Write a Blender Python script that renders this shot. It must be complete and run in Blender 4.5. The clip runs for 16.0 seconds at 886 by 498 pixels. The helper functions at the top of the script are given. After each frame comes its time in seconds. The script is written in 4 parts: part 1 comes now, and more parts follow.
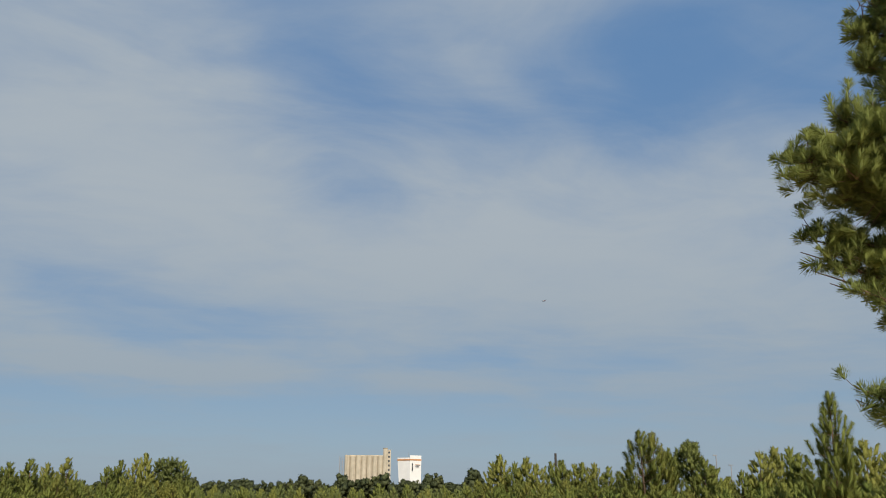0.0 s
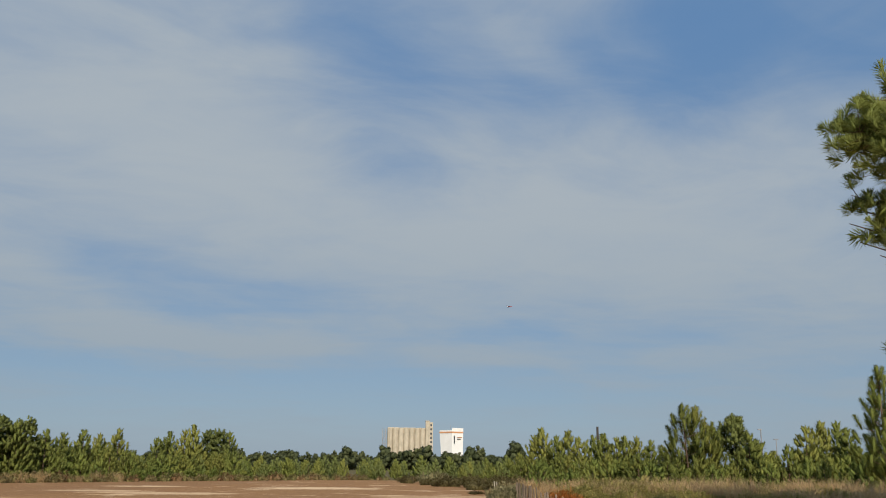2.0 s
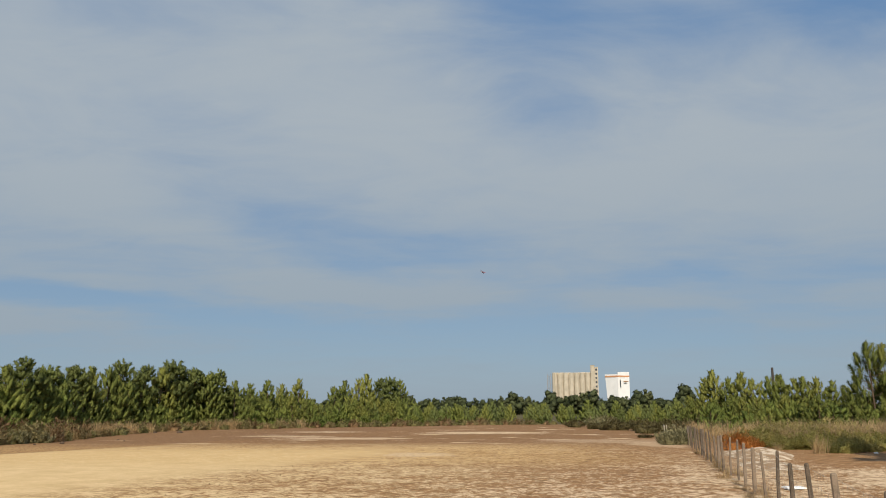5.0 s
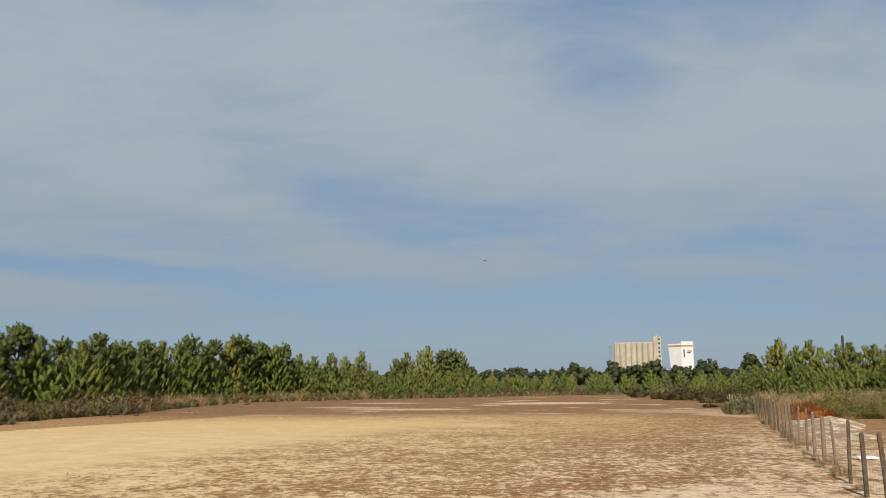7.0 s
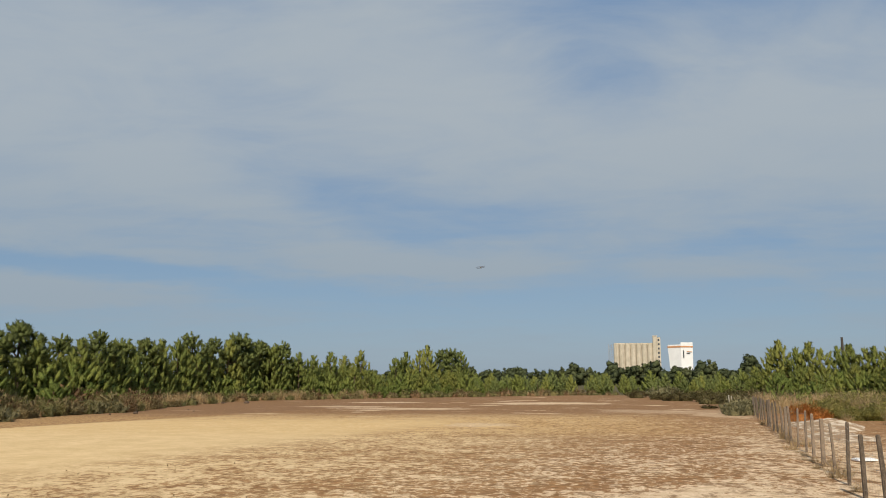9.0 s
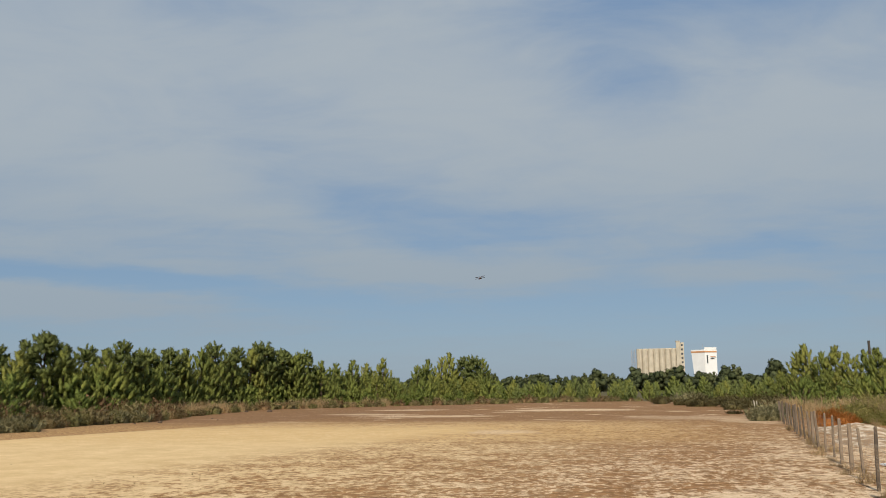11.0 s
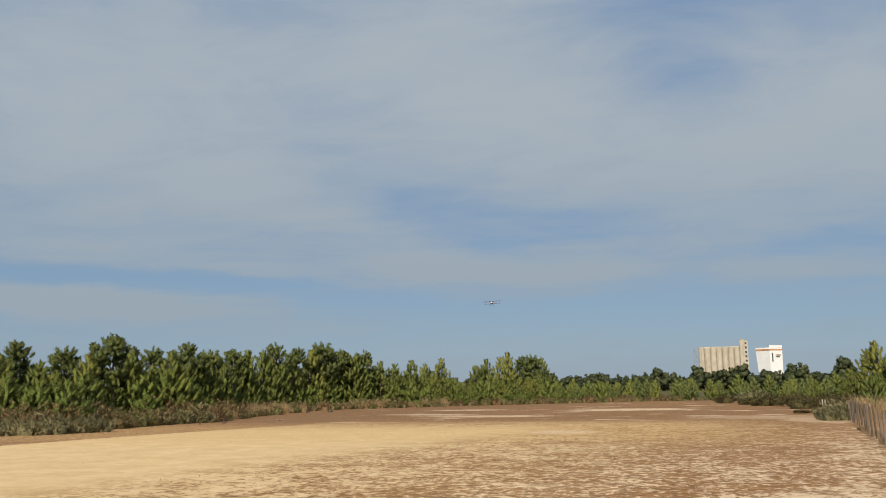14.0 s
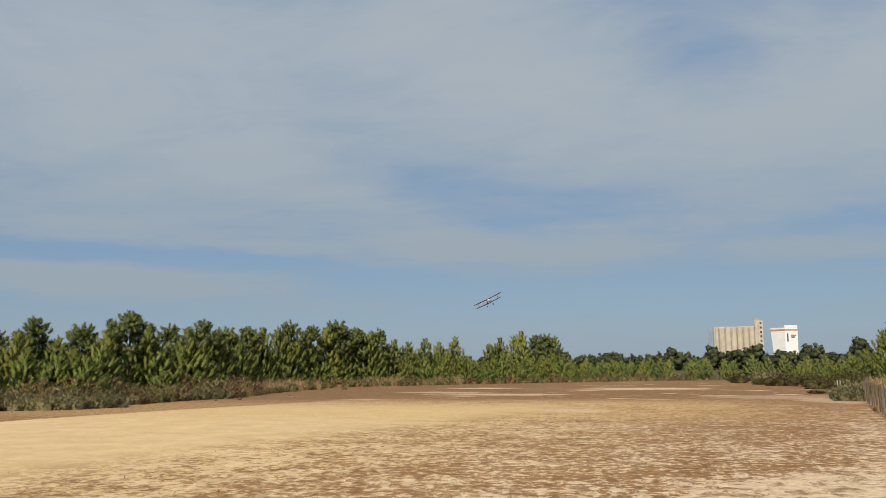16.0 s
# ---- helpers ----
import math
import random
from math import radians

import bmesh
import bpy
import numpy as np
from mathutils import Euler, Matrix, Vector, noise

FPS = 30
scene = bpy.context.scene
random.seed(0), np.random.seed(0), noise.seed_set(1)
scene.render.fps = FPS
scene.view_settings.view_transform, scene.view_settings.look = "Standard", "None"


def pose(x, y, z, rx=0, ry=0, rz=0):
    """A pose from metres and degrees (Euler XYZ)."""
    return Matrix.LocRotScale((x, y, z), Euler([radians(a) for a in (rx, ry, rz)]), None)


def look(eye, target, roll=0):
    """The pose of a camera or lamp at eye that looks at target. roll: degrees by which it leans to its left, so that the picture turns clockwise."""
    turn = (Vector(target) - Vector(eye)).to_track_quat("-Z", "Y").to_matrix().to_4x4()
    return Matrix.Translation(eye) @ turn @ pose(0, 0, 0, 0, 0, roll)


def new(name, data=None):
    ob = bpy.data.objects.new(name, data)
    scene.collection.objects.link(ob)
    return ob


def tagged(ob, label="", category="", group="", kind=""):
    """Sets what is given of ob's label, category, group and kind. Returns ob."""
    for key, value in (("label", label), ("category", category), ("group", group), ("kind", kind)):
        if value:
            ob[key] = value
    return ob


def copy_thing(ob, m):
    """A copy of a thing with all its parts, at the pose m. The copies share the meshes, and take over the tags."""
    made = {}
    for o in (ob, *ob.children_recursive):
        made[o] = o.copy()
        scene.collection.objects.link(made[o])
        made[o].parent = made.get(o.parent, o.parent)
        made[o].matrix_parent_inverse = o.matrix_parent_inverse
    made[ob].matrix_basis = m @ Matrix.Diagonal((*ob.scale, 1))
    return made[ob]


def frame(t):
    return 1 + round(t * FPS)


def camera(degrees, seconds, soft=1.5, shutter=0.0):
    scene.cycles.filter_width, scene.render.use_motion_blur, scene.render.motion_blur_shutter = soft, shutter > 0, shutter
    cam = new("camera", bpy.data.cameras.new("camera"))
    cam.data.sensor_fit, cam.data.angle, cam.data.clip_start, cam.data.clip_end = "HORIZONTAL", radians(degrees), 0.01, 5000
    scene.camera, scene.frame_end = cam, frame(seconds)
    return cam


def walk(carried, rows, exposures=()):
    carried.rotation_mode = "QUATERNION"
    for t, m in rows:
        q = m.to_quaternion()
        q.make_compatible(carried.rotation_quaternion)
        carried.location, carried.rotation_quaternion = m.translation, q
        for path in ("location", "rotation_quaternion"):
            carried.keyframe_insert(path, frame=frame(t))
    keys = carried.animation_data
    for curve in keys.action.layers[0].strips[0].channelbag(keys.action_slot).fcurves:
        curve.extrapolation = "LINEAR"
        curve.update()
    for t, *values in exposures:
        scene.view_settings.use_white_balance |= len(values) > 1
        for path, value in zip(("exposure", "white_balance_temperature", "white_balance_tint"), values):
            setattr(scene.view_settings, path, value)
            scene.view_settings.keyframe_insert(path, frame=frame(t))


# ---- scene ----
cam = camera(55.31, 16.0, soft=0.95)
EYE = 1.62
# seconds and the camera's turn in degrees: it is panned by hand from one standing place
TURNS = [
    (0.0, 106.19, -0.28, -13.74), (0.5, 106.15, -0.34, -13.36), (1.0, 105.77, -0.31, -12.98), (1.5, 104.93, -0.45, -12.22),
    (2.0, 104.41, -0.67, -10.99), (2.5, 103.74, -0.76, -10.17), (3.0, 102.72, -0.9, -8.36), (3.5, 102.06, -0.62, -6.09),
    (4.0, 101.27, -0.45, -4.01), (4.5, 100.94, -0.13, -2.34), (5.0, 100.79, 0.0, 0.0), (7.5, 98.68, 0.33, 4.23),
    (8.0, 98.65, 0.03, 4.03), (10.5, 99.36, 0.5, 4.58), (11.0, 99.36, 0.49, 5.54), (11.5, 99.35, 0.63, 6.53),
    (12.0, 99.38, 0.63, 7.45), (12.5, 99.38, 0.65, 7.83), (13.0, 99.38, 0.64, 8.62), (13.5, 99.38, 0.7, 9.03),
    (14.0, 99.4, 0.71, 9.46), (14.5, 99.34, 0.73, 9.9), (15.0, 98.83, 0.63, 9.82), (15.5, 98.38, 0.65, 9.89), (16.0, 97.96, 0.36, 10.38),
]
walk(cam, [(t, pose(0, 0, EYE, rx, ry, rz)) for t, rx, ry, rz in TURNS])

# ---- light ----
SUN_AZ, SUN_EL = 184.0, 39.0  # where the sun stands: degrees from +y towards +x, and above the horizon


def spot(az, el, dist):
    """The place seen from the eye in that direction, at that ground distance."""
    a = radians(az)
    return Vector((dist * math.sin(a), dist * math.cos(a), EYE + dist * math.tan(radians(el))))


sun = new("sun", bpy.data.lights.new("sun", "SUN"))
sun.data.energy, sun.data.angle, sun.data.color = 4.65, radians(0.6), (1.0, 0.895, 0.725)
sun.matrix_world = look(spot(SUN_AZ, SUN_EL, 50), (0, 0, EYE))


class Nodes:
    """Short hand for a node tree."""

    def __init__(self, tree):
        self.tree = tree
        tree.nodes.clear()

    def add(self, kind, ins=None, op="", clamp=False):
        n = self.tree.nodes.new(kind)
        if kind == "ShaderNodeMix":
            n.data_type = op
        elif kind == "ShaderNodeMapRange":
            n.interpolation_type = op
        elif kind == "ShaderNodeMapping" and op:
            n.vector_type = op
        elif kind == "ShaderNodeTexGradient":
            n.gradient_type = op
        elif op:
            n.operation = op
        if clamp:
            n.use_clamp = True
        for k, v in (ins or {}).items():
            if isinstance(v, bpy.types.NodeSocket):
                self.tree.links.new(v, n.inputs[k])
            else:
                n.inputs[k].default_value = v
        return n

    def math(self, op, a, b=0.0, clamp=False):
        return self.add("ShaderNodeMath", {0: a, 1: b}, op=op, clamp=clamp).outputs[0]

    def mix(self, fac, a, b):
        n = self.add("ShaderNodeMix", {0: fac, 6: a, 7: b}, op="RGBA")
        return n.outputs[2]

    def noise(self, vec, scale, detail=4.0, rough=0.55, distortion=0.0):
        return self.add("ShaderNodeTexNoise", {"Vector": vec, "Scale": scale, "Detail": detail, "Roughness": rough, "Distortion": distortion}).outputs[0]

    def ramp(self, v, lo, hi, a=0.0, b=1.0):
        return self.add("ShaderNodeMapRange", {0: v, 1: lo, 2: hi, 3: a, 4: b}, op="SMOOTHSTEP").outputs[0]

    def scaled(self, vec, s, rot=0.0):
        return self.add("ShaderNodeMapping", {0: vec, 2: (0, 0, radians(rot)), 3: s}).outputs[0]


def sky():
    world = bpy.data.worlds.new("sky")
    scene.world = world
    world.use_nodes = True
    g = Nodes(world.node_tree)
    way = g.add("ShaderNodeTexCoord").outputs["Generated"]
    s = g.add("ShaderNodeSeparateXYZ", {0: way})
    x, y, z = s.outputs
    az = g.math("MULTIPLY", g.math("ARCTAN2", x, y), 57.2958)
    el = g.math("MULTIPLY", g.math("ARCSINE", z), 57.2958)
    flat = g.add("ShaderNodeCombineXYZ", {0: az, 1: el}).outputs[0]
    # the layer of thin cloud, as seen from below
    up = g.math("ADD", g.math("MAXIMUM", z, 0.0), 0.16)
    layer = g.add("ShaderNodeCombineXYZ", {0: g.math("DIVIDE", x, up), 1: g.math("DIVIDE", y, up)}).outputs[0]
    bend = g.add("ShaderNodeTexNoise", {"Vector": layer, "Scale": 1.6, "Detail": 5.0, "Roughness": 0.6}).outputs["Color"]
    bend = g.add("ShaderNodeVectorMath", {0: bend, 1: (0.5, 0.5, 0.5)}, op="SUBTRACT").outputs[0]
    soft = g.add("ShaderNodeVectorMath", {0: bend, 1: (8.0, 2.6, 0)}, op="MULTIPLY").outputs[0]
    warped = g.add("ShaderNodeVectorMath", {0: flat, 1: soft}, op="ADD").outputs[0]
    broad = g.noise(g.scaled(layer, (0.9, 1.1, 1), 35), 1.1, 7.0, 0.6, 0.8)
    fine = g.noise(g.scaled(layer, (1.0, 1.5, 1), 40), 2.2, 7.0, 0.58, 0.8)
    wisp = g.noise(g.scaled(warped, (0.035, 0.16, 1), -24), 1.0, 6.0, 0.6, 0.5)
    cover = g.math("ADD", g.math("MULTIPLY", g.ramp(broad, 0.25, 0.75), 0.26), g.math("MULTIPLY", g.ramp(fine, 0.25, 0.75), 0.3))
    cover = g.math("ADD", cover, g.math("MULTIPLY", g.ramp(wisp, 0.25, 0.75), 0.22))
    cover = g.math("ADD", cover, 0.25)
    low_bands = g.noise(g.scaled(flat, (0.05, 0.62, 1), -3), 1.0, 5.0, 0.55, 0.3)
    cover = g.math("ADD", cover, g.math("MULTIPLY", g.math("MULTIPLY", g.math("SUBTRACT", low_bands, 0.5), g.ramp(el, 5.0, 16.0, 1.0, 0.0)), 1.3))
    # banks of cloud (plus) and gaps of blue (minus): az, el, half sizes, slant, weight
    banks = [(-8, 22, 20, 13, -20, 0.34), (20, 17, 26, 9, 8, 0.38), (-32, 17, 22, 13, -6, 0.36), (0, 16, 22, 6, -12, 0.22),
             (-18, 12.6, 16, 3.0, -7, 0.25), (34, 11, 18, 6, 4, 0.25), (-2, 26.3, 7, 1.6, 8, 0.16), (17.5, 27.5, 9, 2.4, -30, 0.2),
             (1, 7.9, 9, 1.6, -10, 0.4), (-33, 5.5, 16, 1.5, -2, 0.75), (-10, 8.4, 9, 1.9, -9, 0.7), (-2, 7.1, 7, 1.4, -6, 0.45), (14, 7.0, 14, 1.5, 5, 0.25), (24, 13, 22, 5, 0, 0.15), (-22, 4.6, 12, 1.3, -4, 0.4)]
    gaps = [(31, 28.5, 20, 9, 14, 0.44), (3, 31, 11, 6.5, -30, 0.2), (7, 23.5, 7, 8, 22, 0.14), (28, 23.3, 8, 4.5, 35, 0.2), (42, 26, 10, 7, 20, 0.3),
            (-8, 11.3, 13, 2.4, -9, 0.22), (1.5, 10.2, 8, 1.6, -4, 0.25), (15.4, 9.0, 6.5, 1.4, 4, 0.42), (-33, 7.2, 16, 1.5, -2, 0.55), (-18, 6.4, 15, 1.2, -5, 0.5), (-10, 11.4, 10, 2.2, -14, 0.08),
            (6, 5.2, 26, 2.4, -2, 0.4), (-14, 3.4, 44, 3.0, 0, 0.34), (28, 5.0, 30, 3.4, 0, 0.14), (24, 8.2, 9, 1.3, 2, 0.18)]
    for sign, group in ((1, banks), (-1, gaps)):
        for a, e, w, h, slant, weight in group:
            m = g.add("ShaderNodeMapping", {0: warped, 1: (a, e, 0), 2: (0, 0, radians(slant)), 3: (w, h, 1)}, op="TEXTURE").outputs[0]
            ball = g.add("ShaderNodeTexGradient", {0: m}, op="SPHERICAL").outputs[1]
            cover = g.math("ADD", cover, g.math("MULTIPLY", g.ramp(ball, 0.0, 0.9), sign * weight))
    cover = g.ramp(cover, 0.0, 1.2)
    nishita = g.add("ShaderNodeTexSky")
    nishita.sky_type, nishita.sun_disc = "NISHITA", False
    nishita.sun_elevation, nishita.sun_rotation = radians(SUN_EL), radians(SUN_AZ)
    nishita.air_density, nishita.dust_density, nishita.ozone_density = 1.0, 0.6, 2.0
    air = nishita.outputs[0]
    air = g.add("ShaderNodeVectorMath", {0: air, 1: (0.085, 0.085, 0.085)}, op="MULTIPLY").outputs[0]
    deep = g.mix(g.ramp(el, 0.0, 34.0), (0.2, 0.305, 0.445, 1), (0.125, 0.265, 0.50, 1))
    air = g.mix(0.72, air, deep)
    white = g.mix(g.ramp(el, 2.0, 20.0), (0.31, 0.38, 0.445, 1), (0.39, 0.445, 0.495, 1))
    colour = g.mix(cover, air, white)
    back = g.add("ShaderNodeBackground", {0: colour, 1: 1.0})
    out = g.add("ShaderNodeOutputWorld", {0: back.outputs[0]})


sky()


# ---- materials ----
def material(name):
    m = bpy.data.materials.new(name)
    m.use_nodes = True
    return m, Nodes(m.node_tree)


def finish(g, colour, rough=0.8, bump=None, strength=0.3, dist=0.02, **ins):
    b = g.add("ShaderNodeBsdfPrincipled", {"Base Color": colour, "Roughness": rough, **ins})
    if bump is not None:
        g.tree.links.new(g.add("ShaderNodeBump", {"Height": bump, "Strength": strength, "Distance": dist}).outputs[0], b.inputs["Normal"])
    g.add("ShaderNodeOutputMaterial", {0: b.outputs[0]})


def rgba(c):
    return (*c, 1.0)


def plain(name, colour, rough=0.6, scale=8.0, vary=0.25, metal=0.0):
    """Paint, wood or metal with grain and stains."""
    m, g = material(name)
    at = g.add("ShaderNodeTexCoord").outputs["Object"]
    n = g.math("ADD", g.math("MULTIPLY", g.noise(at, scale, 5), 0.6), g.math("MULTIPLY", g.noise(at, scale * 7, 3), 0.4))
    rnd = g.add("ShaderNodeObjectInfo").outputs["Random"]
    n = g.math("ADD", n, g.math("MULTIPLY", g.math("SUBTRACT", rnd, 0.5), 0.25))
    c = g.mix(g.ramp(n, 0.3, 0.7), rgba([v * (1 - vary) for v in colour]), rgba([min(1, v * (1 + vary)) for v in colour]))
    finish(g, c, rough, n, 0.2, 0.01, Metallic=metal)
    return m


def foliage(name, dark, light, tip, glow=0.25, fineness=15.0):
    """Leaves or needles: each shoot and each plant a little different, some light let through."""
    m, g = material(name)
    island = g.add("ShaderNodeNewGeometry").outputs["Random Per Island"]
    rnd = g.add("ShaderNodeObjectInfo").outputs["Random"]
    at = g.add("ShaderNodeTexCoord").outputs["Object"]
    n = g.ramp(g.noise(at, 2.1, 3), 0.35, 0.65)
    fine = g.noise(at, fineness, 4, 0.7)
    c = g.mix(g.math("ADD", g.math("MULTIPLY", island, 0.45), g.math("MULTIPLY", n, 0.55)), rgba(dark), rgba(light))
    # hollows of the fine bump darkened in the colour, as shade between needles and leaves
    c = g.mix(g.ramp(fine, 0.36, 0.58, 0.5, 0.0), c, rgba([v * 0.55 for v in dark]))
    c = g.mix(g.math("MULTIPLY", g.ramp(rnd, 0.35, 1.0), 0.75), c, rgba(tip))
    bump = g.add("ShaderNodeBump", {"Height": fine, "Strength": 0.9, "Distance": 0.08}).outputs[0]
    b = g.add("ShaderNodeBsdfPrincipled", {"Base Color": c, "Roughness": 0.65, "Specular IOR Level": 0.13, "Normal": bump})
    t = g.add("ShaderNodeBsdfTranslucent", {0: c})
    mix = g.add("ShaderNodeMixShader", {0: glow, 1: b.outputs[0], 2: t.outputs[0]})
    g.add("ShaderNodeOutputMaterial", {0: mix.outputs[0]})
    return m


def ground_material():
    m, g = material("sandy_ground")
    at = g.add("ShaderNodeNewGeometry").outputs["Position"]
    xy = g.add("ShaderNodeSeparateXYZ", {0: at})
    x, y = xy.outputs[0], xy.outputs[1]
    big = g.noise(at, 0.16, 4, 0.6)
    mid = g.noise(at, 0.9, 6, 0.65, 0.3)
    small = g.noise(at, 4.5, 6, 0.7)
    grain = g.noise(at, 38.0, 4, 0.7)
    fleck = g.noise(g.scaled(at, (1.0, 0.75, 1), 8), 6.2, 7, 0.74, 0.3)
    far_fleck = g.noise(g.scaled(at, (0.55, 1.0, 1), 5), 0.42, 5, 0.6, 0.4)
    brown = g.mix(g.ramp(small, 0.3, 0.7), (0.185, 0.09, 0.036, 1), (0.375, 0.208, 0.09, 1))
    brown = g.mix(g.ramp(mid, 0.42, 0.68, 0.0, 0.32), brown, (0.38, 0.235, 0.115, 1))
    pale = g.mix(g.ramp(small, 0.3, 0.7), (0.52, 0.365, 0.22, 1), (0.79, 0.62, 0.43, 1))
    yellow = g.mix(g.ramp(g.math("ADD", g.math("MULTIPLY", mid, 0.6), g.math("MULTIPLY", small, 0.4)), 0.3, 0.75), (0.56, 0.39, 0.195, 1), (0.73, 0.545, 0.30, 1))
    # bare sand patches among dry grass
    tangle = g.math("ADD", g.math("MULTIPLY", fleck, 0.68), g.math("ADD", g.math("MULTIPLY", mid, 0.26), g.math("MULTIPLY", big, 0.2)))
    near = g.ramp(y, 12.0, 46.0, 0.578, 0.665)
    # trodden sand beside the fence and before the camera
    rail = g.math("SUBTRACT", g.math("SUBTRACT", x, g.math("MULTIPLY", y, 0.2325)), 2.12)
    beside = g.math("MULTIPLY", g.ramp(rail, -4.0, -0.5), g.ramp(rail, 0.6, 2.4, 1.0, 0.0))
    fx = g.math("DIVIDE", g.math("SUBTRACT", x, 3.2), 2.6)
    fy = g.math("DIVIDE", g.math("SUBTRACT", y, 11.4), 2.4)
    trodden = g.ramp(g.math("ADD", g.math("MULTIPLY", fx, fx), g.math("MULTIPLY", fy, fy)), 0.2, 1.2, 1.0, 0.0)
    near = g.math("SUBTRACT", near, g.math("ADD", g.math("MULTIPLY", beside, 0.035), g.math("MULTIPLY", trodden, 0.09)))
    near = g.math("ADD", near, g.math("MULTIPLY", g.math("MULTIPLY", g.ramp(rail, 2.4, 3.6), g.ramp(y, 24.5, 27.5)), 0.06))
    near = g.math("SUBTRACT", near, g.math("MULTIPLY", g.math("MULTIPLY", g.ramp(rail, 2.4, 3.6), g.ramp(y, 22.0, 25.0, 1.0, 0.0)), 0.08))
    patch = g.ramp(g.math("SUBTRACT", tangle, near), -0.01, 0.016)
    c = g.mix(g.math("MULTIPLY", patch, 0.9), brown, pale)
    clump = g.noise(g.scaled(at, (0.9, 0.7, 1), 6), 3.0, 7, 0.74, 0.3)
    c = g.mix(g.math("MULTIPLY", g.ramp(clump, 0.41, 0.50, 1.0, 0.0), 0.72), c, (0.19, 0.102, 0.044, 1))
    c = g.mix(g.math("MULTIPLY", g.math("MULTIPLY", g.ramp(clump, 0.53, 0.6), g.ramp(y, 14.0, 26.0)), 0.24), c, pale)
    c = g.mix(g.math("MULTIPLY", g.ramp(g.math("ADD", y, g.math("MULTIPLY", mid, 14.0)), 40.0, 56.0), 0.55), c, (0.21, 0.115, 0.055, 1))
    streak = g.math("MULTIPLY", g.ramp(far_fleck, 0.6, 0.65), g.ramp(y, 30.0, 50.0))
    c = g.mix(g.math("MULTIPLY", streak, 0.95), c, pale)
    # the strip of bare yellow sand, straight and worn at its edge
    turn = radians(18)
    u = g.math("ADD", g.math("MULTIPLY", x, math.cos(turn)), g.math("MULTIPLY", y, -math.sin(turn)))
    wobble = g.math("MULTIPLY", g.math("SUBTRACT", g.math("ADD", g.math("MULTIPLY", big, 0.6), g.math("MULTIPLY", mid, 0.4)), 0.5), 5.0)
    v = g.math("ADD", u, wobble)
    lo = g.ramp(g.math("ADD", u, g.math("MULTIPLY", g.math("SUBTRACT", small, 0.5), 1.2)), -25.95, -25.6)
    hi = g.ramp(g.math("ADD", v, g.math("MULTIPLY", g.math("SUBTRACT", fleck, 0.5), 9.0)), -15.0, -11.5, 1.0, 0.0)
    end = g.ramp(g.math("ADD", y, wobble), 33.0, 40.0, 1.0, 0.0)
    strip = g.math("MULTIPLY", g.math("MULTIPLY", lo, hi), end)
    c = g.mix(g.math("MULTIPLY", g.ramp(u, -26.2, -25.7, 1.0, 0.0), 0.7), c, g.mix(g.ramp(small, 0.35, 0.65), (0.16, 0.085, 0.042, 1), (0.28, 0.16, 0.08, 1)))
    worn = g.math("SUBTRACT", 1.0, g.math("MULTIPLY", g.ramp(small, 0.6, 0.72), 0.35))
    strip = g.math("MULTIPLY", strip, worn)
    half = g.math("MULTIPLY", g.math("MULTIPLY", g.ramp(v, -12.0, -2.0, 1.0, 0.0), g.ramp(u, -25.9, -25.2)), g.ramp(tangle, 0.5, 0.6))
    half = g.math("MULTIPLY", half, g.ramp(y, 36.0, 46.0, 1.0, 0.0))
    c = g.mix(g.math("MULTIPLY", half, 0.8), c, yellow)
    c = g.mix(strip, c, yellow)
    # golden dry grass across the middle of the field
    gold = g.math("MULTIPLY", g.ramp(g.math("ADD", y, wobble), 24.0, 30.0), g.ramp(g.math("ADD", y, wobble), 37.0, 45.0, 1.0, 0.0))
    gold = g.math("MULTIPLY", gold, g.math("MULTIPLY", g.ramp(x, 3.0, 10.0, 1.0, 0.0), g.ramp(fleck, 0.42, 0.56)))
    c = g.mix(g.math("MULTIPLY", gold, 0.6), c, (0.56, 0.36, 0.15, 1))
    # bare pale patches: centre, half length and half depth, weight
    for px, py, pw, pd, weight in ((3.2, 63.0, 5.5, 3.6, 0.8), (-5.6, 51.5, 4.6, 2.4, 0.65), (-10.0, 55.0, 3.4, 2.2, 0.5), (9.0, 47.0, 4.5, 4.0, 0.35), (-9.0, 66.0, 3.5, 2.0, 0.7), (10.3, 42.0, 1.6, 4.0, 0.45), (-1.0, 33.0, 1.6, 1.6, 0.5)):
        ex, ey = g.math("DIVIDE", g.math("SUBTRACT", x, px), pw), g.math("DIVIDE", g.math("SUBTRACT", y, py), pd)
        spread = g.math("ADD", g.math("ADD", g.math("MULTIPLY", ex, ex), g.math("MULTIPLY", ey, ey)), g.math("MULTIPLY", g.math("SUBTRACT", g.math("ADD", g.math("MULTIPLY", mid, 0.5), g.math("MULTIPLY", fleck, 0.5)), 0.5), 6.0))
        c = g.mix(g.math("MULTIPLY", g.ramp(spread, 0.3, 1.0, 1.0, 0.0), weight), c, pale)
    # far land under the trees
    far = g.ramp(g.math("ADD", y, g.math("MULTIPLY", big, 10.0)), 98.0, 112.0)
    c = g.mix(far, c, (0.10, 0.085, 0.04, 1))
    c = g.mix(g.math("MULTIPLY", g.ramp(grain, 0.5, 0.8), 0.22), c, (0.2, 0.14, 0.09, 1))
    high = g.math("ADD", g.math("MULTIPLY", small, 0.7), g.math("MULTIPLY", grain, 0.3))
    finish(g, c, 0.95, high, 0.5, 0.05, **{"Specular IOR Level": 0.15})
    return m


